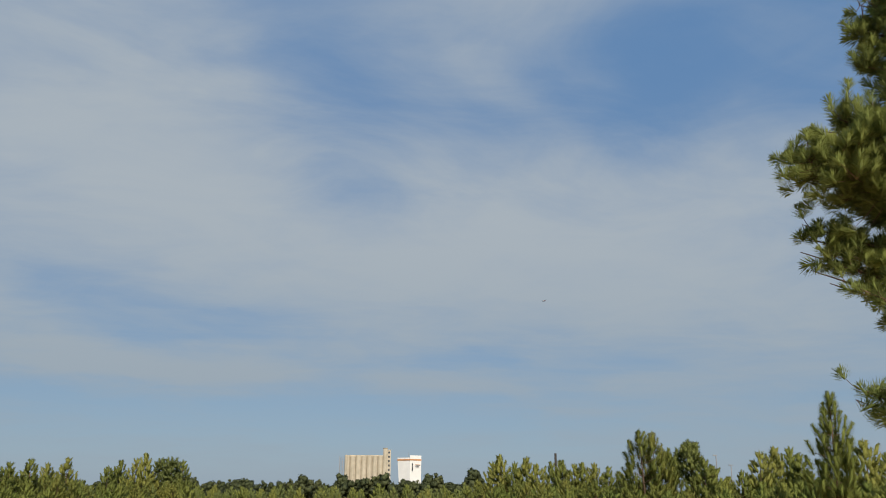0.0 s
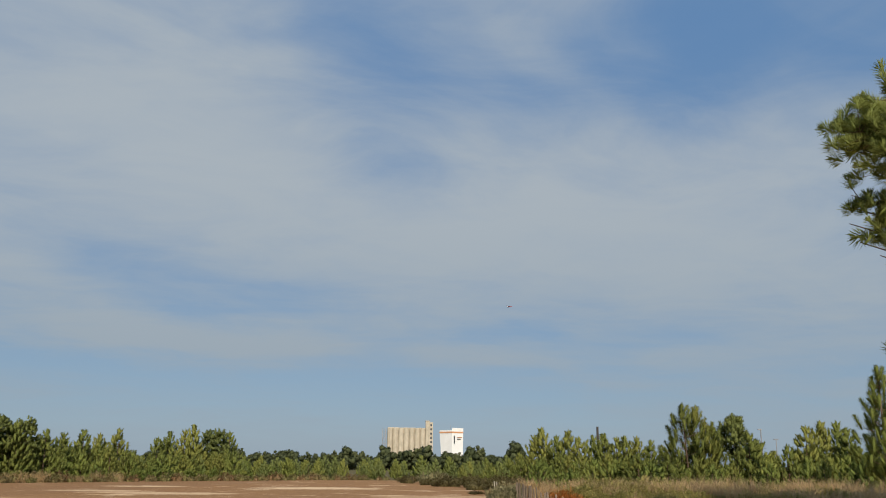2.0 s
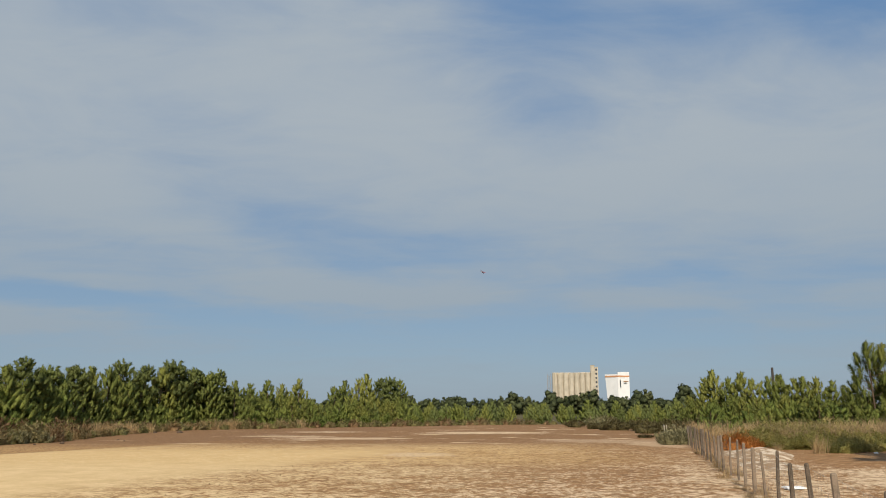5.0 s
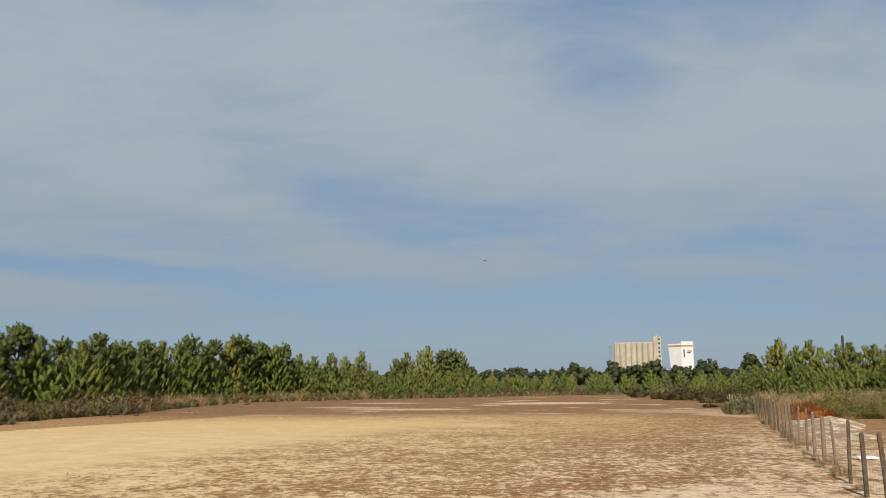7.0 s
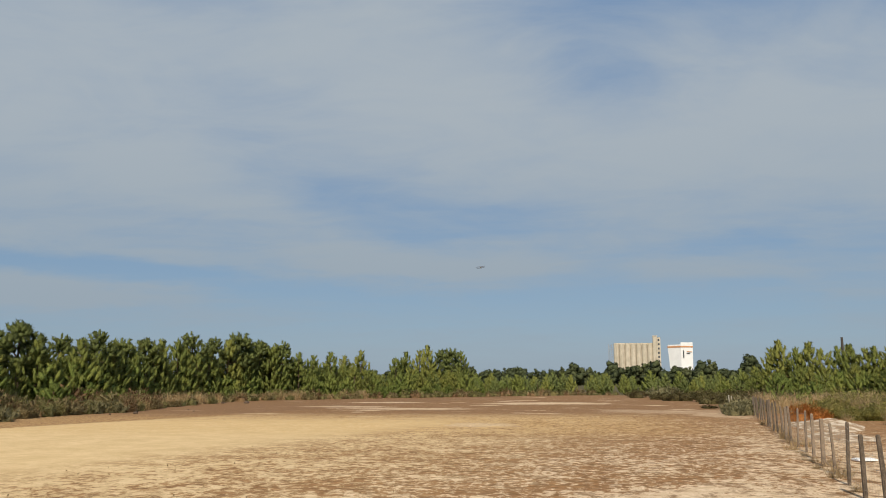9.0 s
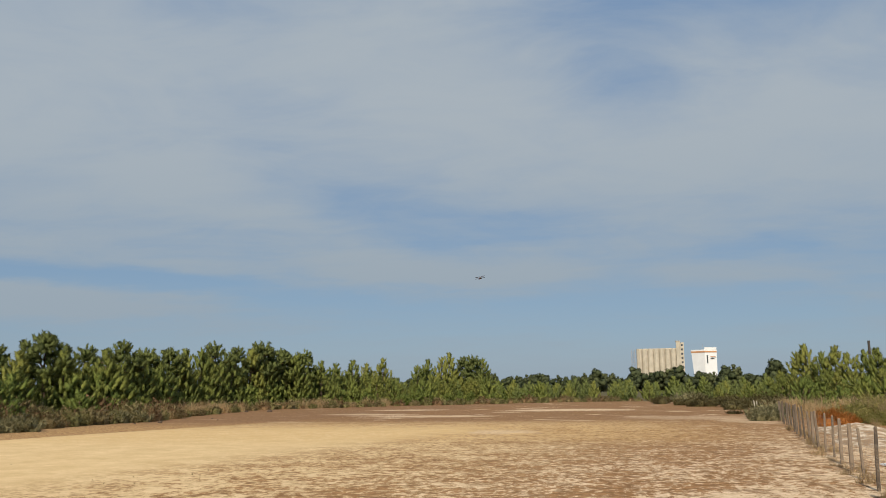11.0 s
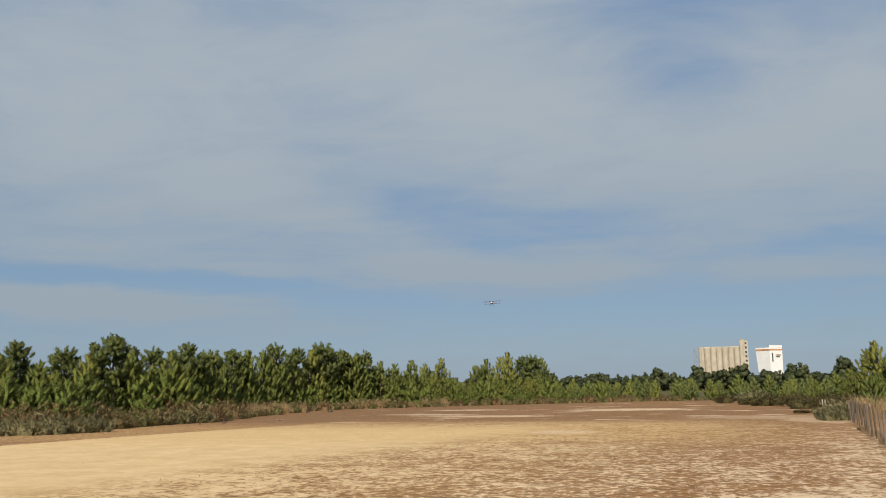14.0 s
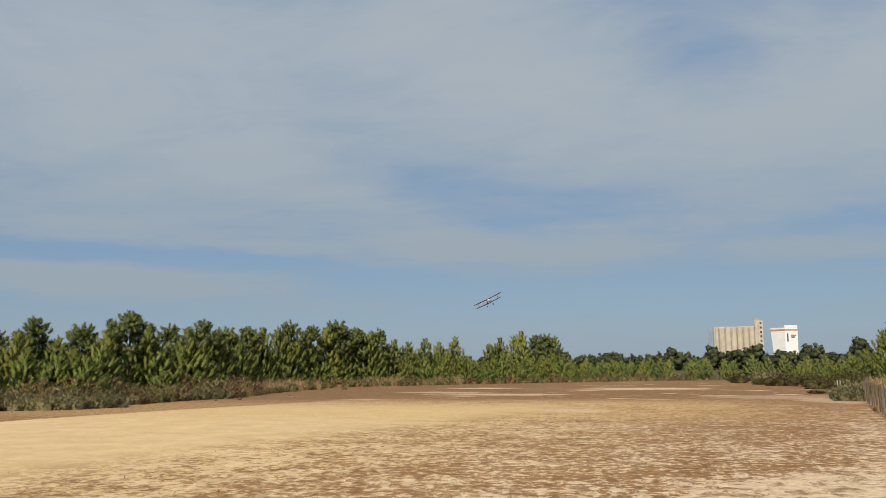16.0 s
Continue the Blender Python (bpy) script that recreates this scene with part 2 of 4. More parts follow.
GROUND = ground_material()
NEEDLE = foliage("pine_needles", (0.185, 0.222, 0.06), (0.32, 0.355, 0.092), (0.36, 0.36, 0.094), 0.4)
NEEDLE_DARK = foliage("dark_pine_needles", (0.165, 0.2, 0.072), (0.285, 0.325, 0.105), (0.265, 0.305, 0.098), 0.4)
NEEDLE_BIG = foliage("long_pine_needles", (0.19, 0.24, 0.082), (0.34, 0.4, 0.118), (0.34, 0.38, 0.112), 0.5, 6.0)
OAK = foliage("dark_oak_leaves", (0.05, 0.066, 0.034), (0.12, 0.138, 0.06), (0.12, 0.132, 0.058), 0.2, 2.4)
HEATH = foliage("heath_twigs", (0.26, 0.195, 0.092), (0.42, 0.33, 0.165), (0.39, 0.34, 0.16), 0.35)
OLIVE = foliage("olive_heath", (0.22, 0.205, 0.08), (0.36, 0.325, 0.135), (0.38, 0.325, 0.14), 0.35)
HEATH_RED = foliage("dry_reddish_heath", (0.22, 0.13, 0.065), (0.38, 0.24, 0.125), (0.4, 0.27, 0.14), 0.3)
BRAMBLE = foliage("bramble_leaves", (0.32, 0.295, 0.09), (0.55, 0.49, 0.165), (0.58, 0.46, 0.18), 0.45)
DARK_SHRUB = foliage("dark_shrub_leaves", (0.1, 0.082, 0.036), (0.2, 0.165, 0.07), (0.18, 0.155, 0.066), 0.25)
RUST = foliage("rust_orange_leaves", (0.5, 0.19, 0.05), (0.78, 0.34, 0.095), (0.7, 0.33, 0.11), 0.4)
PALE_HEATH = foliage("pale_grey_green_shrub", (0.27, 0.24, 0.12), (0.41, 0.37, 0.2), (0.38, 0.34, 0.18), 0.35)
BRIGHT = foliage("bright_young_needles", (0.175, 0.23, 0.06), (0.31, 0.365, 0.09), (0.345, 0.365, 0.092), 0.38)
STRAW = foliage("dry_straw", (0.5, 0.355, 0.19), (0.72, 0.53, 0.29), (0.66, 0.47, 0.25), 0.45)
BARK = plain("pine_bark", (0.14, 0.09, 0.06), 0.95, 6.0, 0.5)
POST_WOOD = plain("weathered_post_wood", (0.165, 0.125, 0.09), 0.9, 9.0, 0.55)
WIRE = plain("dull_wire", (0.30, 0.28, 0.25), 0.5, 5.0, 0.2, 0.7)


def stained_concrete():
    m, g = material("silo_concrete")
    at = g.add("ShaderNodeTexCoord").outputs["Object"]
    runs = g.noise(g.scaled(at, (0.9, 0.9, 0.035)), 1.0, 5, 0.65)
    n = g.noise(at, 0.25, 5)
    c = g.mix(g.ramp(n, 0.3, 0.7), (0.44, 0.39, 0.305, 1), (0.54, 0.48, 0.385, 1))
    c = g.mix(g.ramp(runs, 0.5, 0.72, 0.0, 0.75), c, (0.26, 0.225, 0.175, 1))
    finish(g, c, 0.92, n, 0.2, 0.05)
    return m


CONCRETE = stained_concrete()
CONCRETE_TOP = plain("weathered_concrete", (0.50, 0.42, 0.31), 0.9, 0.2, 0.25)
WHITE_PAINT = plain("white_paint", (0.82, 0.82, 0.82), 0.6, 0.2, 0.06)
ORANGE_PAINT = plain("orange_paint", (0.5, 0.25, 0.12), 0.6, 0.3, 0.15)
DARK_GLASS = plain("dark_window", (0.06, 0.065, 0.075), 0.25, 1.0, 0.2)
GREY_STEEL = plain("grey_steel", (0.33, 0.33, 0.34), 0.55, 2.0, 0.2, 0.4)
DARK_POLE = plain("dark_dead_wood", (0.045, 0.04, 0.035), 0.9, 5.0, 0.3)
RED_FILM = plain("red_covering", (0.34, 0.06, 0.06), 0.4, 3.0, 0.12)
DARK_FILM = plain("dark_maroon_covering", (0.1, 0.036, 0.046), 0.6, 3.0, 0.15)
WHITE_FILM = plain("white_covering", (0.6, 0.58, 0.58), 0.4, 3.0, 0.04)
BLACK = plain("black_rubber", (0.02, 0.02, 0.022), 0.6, 5.0, 0.3)
STEEL = plain("bright_metal", (0.5, 0.5, 0.52), 0.3, 6.0, 0.1, 0.9)


# ---- building blocks ----
class Bits:
    """Vertices and faces gathered for one mesh."""

    def __init__(self):
        self.v, self.f, self.n = [], [], {}

    def face(self, *pts):
        n = len(self.v)
        self.v += [tuple(p) for p in pts]
        self.f.append(tuple(range(n, n + len(pts))))

    def tube(self, pts, radii, sides=6, cap=True):
        """A round stem along points."""
        pts = [Vector(p) for p in pts]
        rings = []
        for i, p in enumerate(pts):
            d = (pts[min(i + 1, len(pts) - 1)] - pts[max(i - 1, 0)]).normalized()
            a = d.cross(Vector((0.31, 0.92, 0.24))).normalized()
            b = d.cross(a)
            n = len(self.v)
            for k in range(sides):
                w = 2 * math.pi * k / sides
                self.v.append(tuple(p + (a * math.cos(w) + b * math.sin(w)) * radii[i]))
            rings.append(range(n, n + sides))
        for r, s in zip(rings, rings[1:]):
            for k in range(sides):
                self.f.append((r[k], r[(k + 1) % sides], s[(k + 1) % sides], s[k]))
        if cap:
            self.f.append(tuple(rings[-1]))
            self.f.append(tuple(reversed(rings[0])))

    def box(self, lo, hi, m=None):
        n = len(self.v)
        for i in range(8):
            p = Vector((hi[0] if i & 1 else lo[0], hi[1] if i & 2 else lo[1], hi[2] if i & 4 else lo[2]))
            self.v.append(tuple(m @ p if m else p))
        for q in ((0, 2, 3, 1), (4, 5, 7, 6), (0, 1, 5, 4), (2, 6, 7, 3), (0, 4, 6, 2), (1, 3, 7, 5)):
            self.f.append(tuple(n + k for k in q))

    def prism(self, outline, z0, z1, m=None):
        """An outline in x and y, raised from z0 to z1."""
        n, k = len(self.v), len(outline)
        for z in (z0, z1):
            for x, y in outline:
                p = Vector((x, y, z))
                self.v.append(tuple(m @ p if m else p))
        for i in range(k):
            j = (i + 1) % k
            self.f.append((n + i, n + j, n + k + j, n + k + i))
        self.f.append(tuple(n + k + i for i in range(k)))
        self.f.append(tuple(n + i for i in reversed(range(k))))

    def tuft(self, rng, c, axis, length, width, count, spread, out=None):
        """A spray of needles or twigs from c along axis; out is the way out of the plant, to which its surface turns."""
        axis = Vector(axis).normalized()
        a = axis.cross(Vector((0.37, 0.2, 0.91))).normalized()
        b = axis.cross(a)
        n = len(self.v)
        for k in range(count):
            w = 2 * math.pi * (k + rng.random()) / count
            t = spread * rng.uniform(0.25, 1.0)
            d = axis * math.cos(t) + (a * math.cos(w) + b * math.sin(w)) * math.sin(t)
            side = d.cross(axis + a * 0.3).normalized() * width
            root = c + axis * (length * rng.uniform(-0.35, 0.45))
            tip = root + d * length * rng.uniform(0.7, 1.1)
            turn = d * 0.8 + Vector((0, 0, 0.25)) + (out if out is not None else axis * 0.3)
            turn.normalize()
            if side.cross(d).dot(turn) < 0:
                side = -side
            self.v += [tuple(root - side), tuple(root + side), tuple(tip)]
            self.n[n] = self.n[n + 1] = self.n[n + 2] = tuple(turn)
            self.f.append((n, n + 1, n + 2))
            n += 3

    def puff(self, rng, c, axis, r, half, needles, out, width=0.1, core=0.3, sides=3):
        """A brush of needles all round a short stem: dense inside, blunt at its end."""
        axis = Vector(axis).normalized()
        a = axis.cross(Vector((0.37, 0.2, 0.91))).normalized()
        b = axis.cross(a)
        turn0 = rng.random() * 6.283
        lift = out * 0.6 + Vector((0, 0, 0.15))
        if core:
            n = len(self.v)
            ring = [(c - axis * half * 0.8, -axis)]
            for z in (-0.4, 0.4):
                for k in range(sides):
                    t = turn0 + 6.283 * (k + 0.5 * (z > 0)) / sides
                    d = a * math.cos(t) + b * math.sin(t)
                    ring.append((c + axis * half * (z + rng.uniform(-0.15, 0.15)) + d * r * core * rng.uniform(0.75, 1.2), d + axis * z))
            ring.append((c + axis * (half * 0.8 + r * 0.25), axis))
            for p, turn in ring:
                self.n[len(self.v)] = tuple((turn + lift).normalized())
                self.v.append(tuple(p))
            for k in range(sides):
                j = (k + 1) % sides
                p, q, u, v = n + 1 + k, n + 1 + j, n + 1 + sides + k, n + 1 + sides + j
                self.f += [(n, q, p), (p, q, u), (q, v, u), (u, v, n + 1 + 2 * sides)]
        for k in range(needles):
            t = turn0 + 2.399 * k + rng.uniform(-0.4, 0.4)
            q = 2 * (k + rng.random()) / needles - 1
            d = a * math.cos(t) + b * math.sin(t)
            root = c + axis * (half * q * 0.8) + d * r * 0.12
            reach = (1 - 0.55 * max(0.0, q) ** 2) * rng.uniform(0.75, 1.1)
            tip = root + (axis * (0.5 + 0.45 * max(0.0, q)) + d * 0.85 * (1 - 0.5 * max(0.0, q))) * r * reach
            side = (tip - root).cross(d + axis * 0.2).normalized() * r * width * rng.uniform(0.7, 1.3)
            turn = (d * 0.8 + axis * 0.5 * q + lift).normalized()
            if side.cross(tip - root).dot(turn) < 0:
                side = -side
            m = len(self.v)
            mid = root.lerp(tip, 0.45)
            self.v += [tuple(root), tuple(mid + side), tuple(tip), tuple(mid - side)]
            self.n[m] = self.n[m + 1] = self.n[m + 2] = self.n[m + 3] = tuple(turn)
            self.f.append((m, m + 1, m + 2, m + 3))

    def mound(self, rng, c, size, rough=0.25, rings=5, sides=9):
        """A dense uneven lump, the inside of a bush or of a leafy limb."""
        n = len(self.v)
        c, off = Vector(c), rng.random() * 50
        for i in range(rings + 1):
            e = -1.1 + (1.5708 + 1.1) * i / rings
            for k in range(sides):
                w = 6.283 * k / sides
                d = Vector((math.cos(w) * math.cos(e), math.sin(w) * math.cos(e), math.sin(e)))
                s = 1 + rough * 2 * noise.noise(d * 1.9 + Vector((off, 0, off)))
                self.n[len(self.v)] = tuple(d)
                self.v.append(tuple(c + Vector((d.x * size[0], d.y * size[1], d.z * size[2])) * s))
        for i in range(rings):
            for k in range(sides):
                j = (k + 1) % sides
                self.f.append((n + i * sides + k, n + i * sides + j, n + (i + 1) * sides + j, n + (i + 1) * sides + k))

    def lobe(self, rng, c, axis, r, tall, leaves, spikes, out, width=0.42):
        """A rounded shoot: leaves that lie over an egg round c, and some that stand off it."""
        axis = Vector(axis).normalized()
        n = len(self.v)
        for k in range(leaves + spikes):
            d = Vector((rng.gauss(0, 1), rng.gauss(0, 1), rng.gauss(0.25, 1))).normalized()
            p = c + d * r * rng.uniform(0.7, 1.05) + axis * (d.dot(axis) * (tall - r))
            up = axis - d * axis.dot(d)
            side = d.cross(axis)
            if side.length < 0.1:
                side = d.cross(Vector((1, 0.2, 0)))
            side.normalize()
            if k < leaves:
                side *= r * width * rng.uniform(0.7, 1.3)
                tip = p + (up * 0.9 + d * 0.5 + axis * 0.25) * r * rng.uniform(0.8, 1.3)
            else:
                side *= r * width * 0.4
                tip = p + (axis * 0.75 + d * 0.75) * r * rng.uniform(0.8, 1.35)
            turn = (d * 0.9 + Vector((0, 0, 0.2)) + out * 0.6).normalized()
            if side.cross(tip - p).dot(turn) < 0:
                side = -side
            self.v += [tuple(p - side), tuple(p + side), tuple(tip)]
            self.n[n] = self.n[n + 1] = self.n[n + 2] = tuple(turn)
            self.f.append((n, n + 1, n + 2))
            n += 3

    def mesh(self, name, mat, smooth=False):
        me = bpy.data.meshes.new(name)
        me.from_pydata(self.v, [], self.f)
        me.materials.append(mat)
        if smooth:
            me.polygons.foreach_set("use_smooth", [True] * len(me.polygons))
        me.update()
        if self.n:
            me.polygons.foreach_set("use_smooth", [True] * len(me.polygons))
            me.normals_split_custom_set_from_vertices([self.n.get(i, (0, 0, 1)) for i in range(len(self.v))])
        return me


def part(name, bits, mat, parent, label="", smooth=False):
    ob = new(name, bits.mesh(name, mat, smooth))
    ob.parent = parent
    return tagged(ob, label) if label else ob


def thing(name, label, category, m=None, group="", kind=""):
    ob = new(name)
    if m is not None:
        ob.matrix_basis = m
    return tagged(ob, label, category, group, kind)


def setting(name, bits, mat, label, smooth=False):
    return tagged(new(name, bits.mesh(name, mat, smooth)), label, name.split("_")[0], kind="structure")


def sized(x, y, z, s, rz=0.0, wide=1.0):
    return pose(x, y, z, 0, 0, rz) @ Matrix.Diagonal((s * wide, s * wide, s, 1))


# ---- the ground ----
def make_ground():
    b = Bits()
    xs = [-4200, -1500, -500, -200, -100, -60] + [-40 + 2 * i for i in range(41)] + [60, 100, 200, 500, 1500, 4200]
    ys = [-4200, -1000, -200, -50, -10] + [2 * i for i in range(61)] + [140, 180, 300, 600, 1500, 4200]
    for y in ys:
        for x in xs:
            near = max(0.0, 1 - (x * x + y * y) ** 0.5 / 110)
            b.v.append((x, y, 0.10 * near * noise.noise((x * 0.11, y * 0.11, 3.0)) - 0.02))
    w = len(xs)
    for j in range(len(ys) - 1):
        for i in range(w - 1):
            n = j * w + i
            b.f.append((n, n + 1, n + w + 1, n + w))
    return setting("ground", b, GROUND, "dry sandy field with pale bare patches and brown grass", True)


make_ground()


# ---- plants ----
def young_pine(h, radius, rng, m, name="pine_tree", label="", group="", mat=None, low=0.06, dense=1.0, blunt=0.8, size=1.0, needles=18, slim=0.11, core=0.36):
    """A bushy young pine: a thin trunk, whorls of rising limbs, each with upright brushes of needles."""
    tree = thing(name, label or "bushy young green pine at the field's edge", "tree", m, group)
    trunk, crown = Bits(), Bits()
    lean = Vector((rng.uniform(-0.04, 0.04), rng.uniform(-0.04, 0.04), 0))
    s = h ** 0.5 * 0.5 * size

    def stem(z):
        return Vector((lean.x * z, lean.y * z, z))
    steps = 7
    trunk.tube([stem(h * i / steps) for i in range(steps)] + [stem(h * 0.96)], [0.012 * h * (1 - 0.12 * i) for i in range(steps)] + [0.002 * h], 6)
    whorls = int(4 + h * 1.3)
    for i in range(whorls):
        k = i / (whorls - 1)
        z = h * (low + (0.9 - low) * k)
        reach = radius * (min(1.0, 0.7 + k * 1.8) * (1 - k) ** blunt + 0.1)
        count = max(3, int(6.6 - 3 * k))
        start = rng.random() * 6.3
        for j in range(count):
            w = start + 6.283 * (j + rng.uniform(-0.25, 0.25)) / count
            r = reach * rng.uniform(0.65, 1.15)
            round_ = Vector((math.cos(w), math.sin(w), 0))
            cross = Vector((-round_.y, round_.x, 0))
            root, tip = stem(z), stem(z) + round_ * r + Vector((0, 0, r * rng.uniform(0.15, 0.45)))
            if j % 2 == 0:
                trunk.tube([root, tip], [0.005 * h, 0.0015 * h], 3, False)
            n = max(1, int((1.2 + 1.9 * r / radius) * dense + rng.random()))
            for q in range(n):
                along = 1.0 - 0.52 * q / max(1, n - 1) if n > 1 else 1.0
                side = rng.uniform(-0.3, 0.3) * r * (1 if q else 0.3)
                c = root.lerp(tip, along) + cross * side + Vector((0, 0, rng.uniform(-0.03, 0.06) * h * 0.5))
                axis = round_ * rng.uniform(0.15, 0.6) + cross * rng.uniform(-0.25, 0.25) + Vector((0, 0, 1))
                crown.puff(rng, c, axis, s * 0.27 * rng.uniform(0.8, 1.2), s * 0.36 * rng.uniform(0.75, 1.25), needles, round_ * 0.9 + Vector((0, 0, 0.3 * k)), slim, core)
    for j in range(5):
        z = h * (0.82 + 0.032 * j)
        c = stem(z) + Vector((rng.uniform(-0.035, 0.035), rng.uniform(-0.035, 0.035), 0)) * h * (1 - j / 5)
        crown.puff(rng, c, (rng.uniform(-0.15, 0.15), rng.uniform(-0.15, 0.15), 1), s * 0.15, s * 0.33, needles, Vector((0, 0, 0.2)), slim, core)
    part("trunk", trunk, BARK, tree, smooth=True)
    part("crown", crown, mat or NEEDLE, tree)
    return tree


def crowned_pine(h, radius, rng, m, label, group="", base=0.35):
    """An older pine: bare stem below, and a broad uneven crown of lobes with gaps between them."""
    tree = thing("pine_tree", label, "tree", m, group)
    trunk, crown = Bits(), Bits()
    trunk.tube([(0, 0, 0), (0.03 * h, 0.01 * h, h * 0.3), (0, 0.03 * h, h * 0.6), (0.01 * h, 0, h * 0.94)], [0.02 * h, 0.016 * h, 0.011 * h, 0.003 * h], 7)
    lobes = 13
    for i in range(lobes):
        k = (i + 0.5) / lobes
        z = h * (base + (0.93 - base) * k)
        full = (1 - (2 * k - 0.75) ** 2 * 0.55) if k > 0.375 else 0.75 + 0.6 * k
        r = radius * max(0.1, full * (1 - k ** 5)) * rng.uniform(0.45, 0.8)
        w = 2.399 * i + rng.uniform(-0.3, 0.3)
        c = Vector((math.cos(w) * r, math.sin(w) * r, z))
        size = radius * rng.uniform(0.34, 0.48)
        trunk.tube([(0, 0, z - 0.12 * h), tuple(c)], [0.006 * h, 0.003 * h], 4, False)
        crown.mound(rng, c, (size * 0.45, size * 0.45, size * 0.3), 0.45, 3, 7)
        for _ in range(12):
            d = Vector((rng.gauss(0, 1), rng.gauss(0, 1), rng.gauss(0.35, 0.8))).normalized()
            p = c + Vector((d.x, d.y, d.z * 0.7)) * size * rng.uniform(0.75, 1.0)
            crown.puff(rng, p, d * 0.7 + Vector((0, 0, 0.8)), radius * 0.19 * rng.uniform(0.8, 1.2), radius * 0.16 * rng.uniform(0.8, 1.2), 19, d * 0.8, 0.1, 0.36)
    part("trunk", trunk, BARK, tree, smooth=True)
    part("crown", crown, NEEDLE_DARK, tree)
    return tree


def oak(h, radius, rng, m, mat=OAK, label="dark rounded oak in the far tree line"):
    """A dense rounded broadleaf tree for the distance."""
    tree = thing("oak_tree", label, "tree", m, "far trees")
    trunk, crown = Bits(), Bits()
    trunk.tube([(0, 0, 0), (0.02 * h, 0, h * 0.25), (0, 0.03 * h, h * 0.55), (0, 0, h * 0.8)], [0.03 * h, 0.024 * h, 0.014 * h, 0.004 * h], 6)
    for i in range(24):
        k = i / 23
        w, reach = 2.399 * i + rng.uniform(-0.4, 0.4), radius * rng.uniform(0.25, 0.75) * (1.15 - 0.75 * k * k)
        c = Vector((math.cos(w) * reach, math.sin(w) * reach, h * (0.14 + 0.74 * k) * rng.uniform(0.9, 1.06)))
        r = radius * rng.uniform(0.2, 0.34)
        if i % 3 == 0:
            trunk.tube([(0, 0, h * 0.3), tuple(c)], [0.01 * h, 0.003 * h], 3, False)
        crown.mound(rng, c, (r * 0.85, r * 0.85, r * 0.75), 0.55, 3, 8)
        for _ in range(26):
            d = Vector((rng.gauss(0, 1), rng.gauss(0, 1), rng.gauss(0.3, 1))).normalized()
            crown.tuft(rng, c + d * r * rng.uniform(0.7, 1.0), d, 0.34 * r, 0.13 * r, 4, 1.4, d * 0.5)
    part("trunk", trunk, BARK, tree, smooth=True)
    part("crown", crown, mat, tree)
    return tree


def shrub(name, h, radius, rng, m, mat, label, group="", sprays=150, blade=0.012, upright=0.8, length=0.2, category="shrub"):
    """A low bush of many thin stems with twigs and leaves."""
    bush = thing(name, label, category, m, group)
    stems, leaves = Bits(), Bits()
    for _ in range(4):
        w, k = rng.random() * 6.283, rng.uniform(0.1, 0.5) * radius
        leaves.mound(rng, (math.cos(w) * k, math.sin(w) * k, h * 0.12), (radius * 0.42, radius * 0.42, h * rng.uniform(0.3, 0.5)), 0.4, 3, 7)
    for _ in range(sprays):
        w, k = rng.random() * 6.283, rng.random() ** 0.5
        foot = Vector((math.cos(w), math.sin(w), 0)) * radius * k * 0.55
        top = Vector((math.cos(w) * radius * k, math.sin(w) * radius * k, h * (1 - 0.55 * k * k) * rng.uniform(0.45, 1.05)))
        if rng.random() < 0.1:
            stems.tube([foot * 0.02, foot.lerp(top, 0.5) + Vector((0, 0, 0.1 * h)), top], [0.012, 0.006, 0.002], 3, False)
        c = foot.lerp(top, rng.uniform(0.35, 1.0))
        axis = (math.cos(w) * 0.5 + rng.uniform(-0.4, 0.4), math.sin(w) * 0.5 + rng.uniform(-0.4, 0.4), upright)
        leaves.lobe(rng, c, axis, length * rng.uniform(0.5, 0.8), length * rng.uniform(0.7, 1.2), 5, 6, Vector((math.cos(w) * k, math.sin(w) * k, 0.4)), blade * 10)
    part("woody_frame", stems, BARK, bush)
    part("foliage", leaves, mat, bush)
    return bush


def grass_clump(h, radius, rng, m, label="tall clump of dry straw-coloured grass", group="dry grass clumps", mat=None):
    clump = thing("grass_clump", label, "grass", m, group)
    b = Bits()
    for _ in range(90):
        w, k = rng.random() * 6.283, rng.random() ** 0.5 * radius
        c = Vector((math.cos(w) * k, math.sin(w) * k, 0))
        lean = Vector((rng.gauss(0, 0.36), rng.gauss(0, 0.36), 1)) * h * rng.uniform(0.5, 1.1)
        side = Vector((-lean.y, lean.x, 0)).normalized() * 0.009 if lean.xy.length > 0 else Vector((0.009, 0, 0))
        mid = c + lean * 0.55 + Vector((0, 0, 0.05 * h))
        b.face(c - side, c + side, mid + side * 0.8, mid - side * 0.8)
        b.face(mid - side * 0.8, mid + side * 0.8, c + lean + Vector((lean.x, lean.y, 0)) * 0.4)
    part("grass_tuft", b, mat or STRAW, clump)
    return clump


class Kind:
    """Variants of a plant, built once each and then copied."""

    def __init__(self, makers):
        self.makers, self.made, self.turn = makers, {}, 0

    def put(self, m, which=None, label=""):
        k = self.turn % len(self.makers) if which is None else which
        self.turn += 1
        if k not in self.made:
            self.made[k] = self.makers[k](m)
            ob = self.made[k]
            if m.to_scale().length != 0:
                ob.matrix_basis = m
        else:
            src = self.made[k]
            keep = src.scale.copy()
            ob = copy_thing(src, m @ Matrix.Diagonal((1 / keep.x, 1 / keep.y, 1 / keep.z, 1)))
        if label:
            ob["label"] = label
        return ob


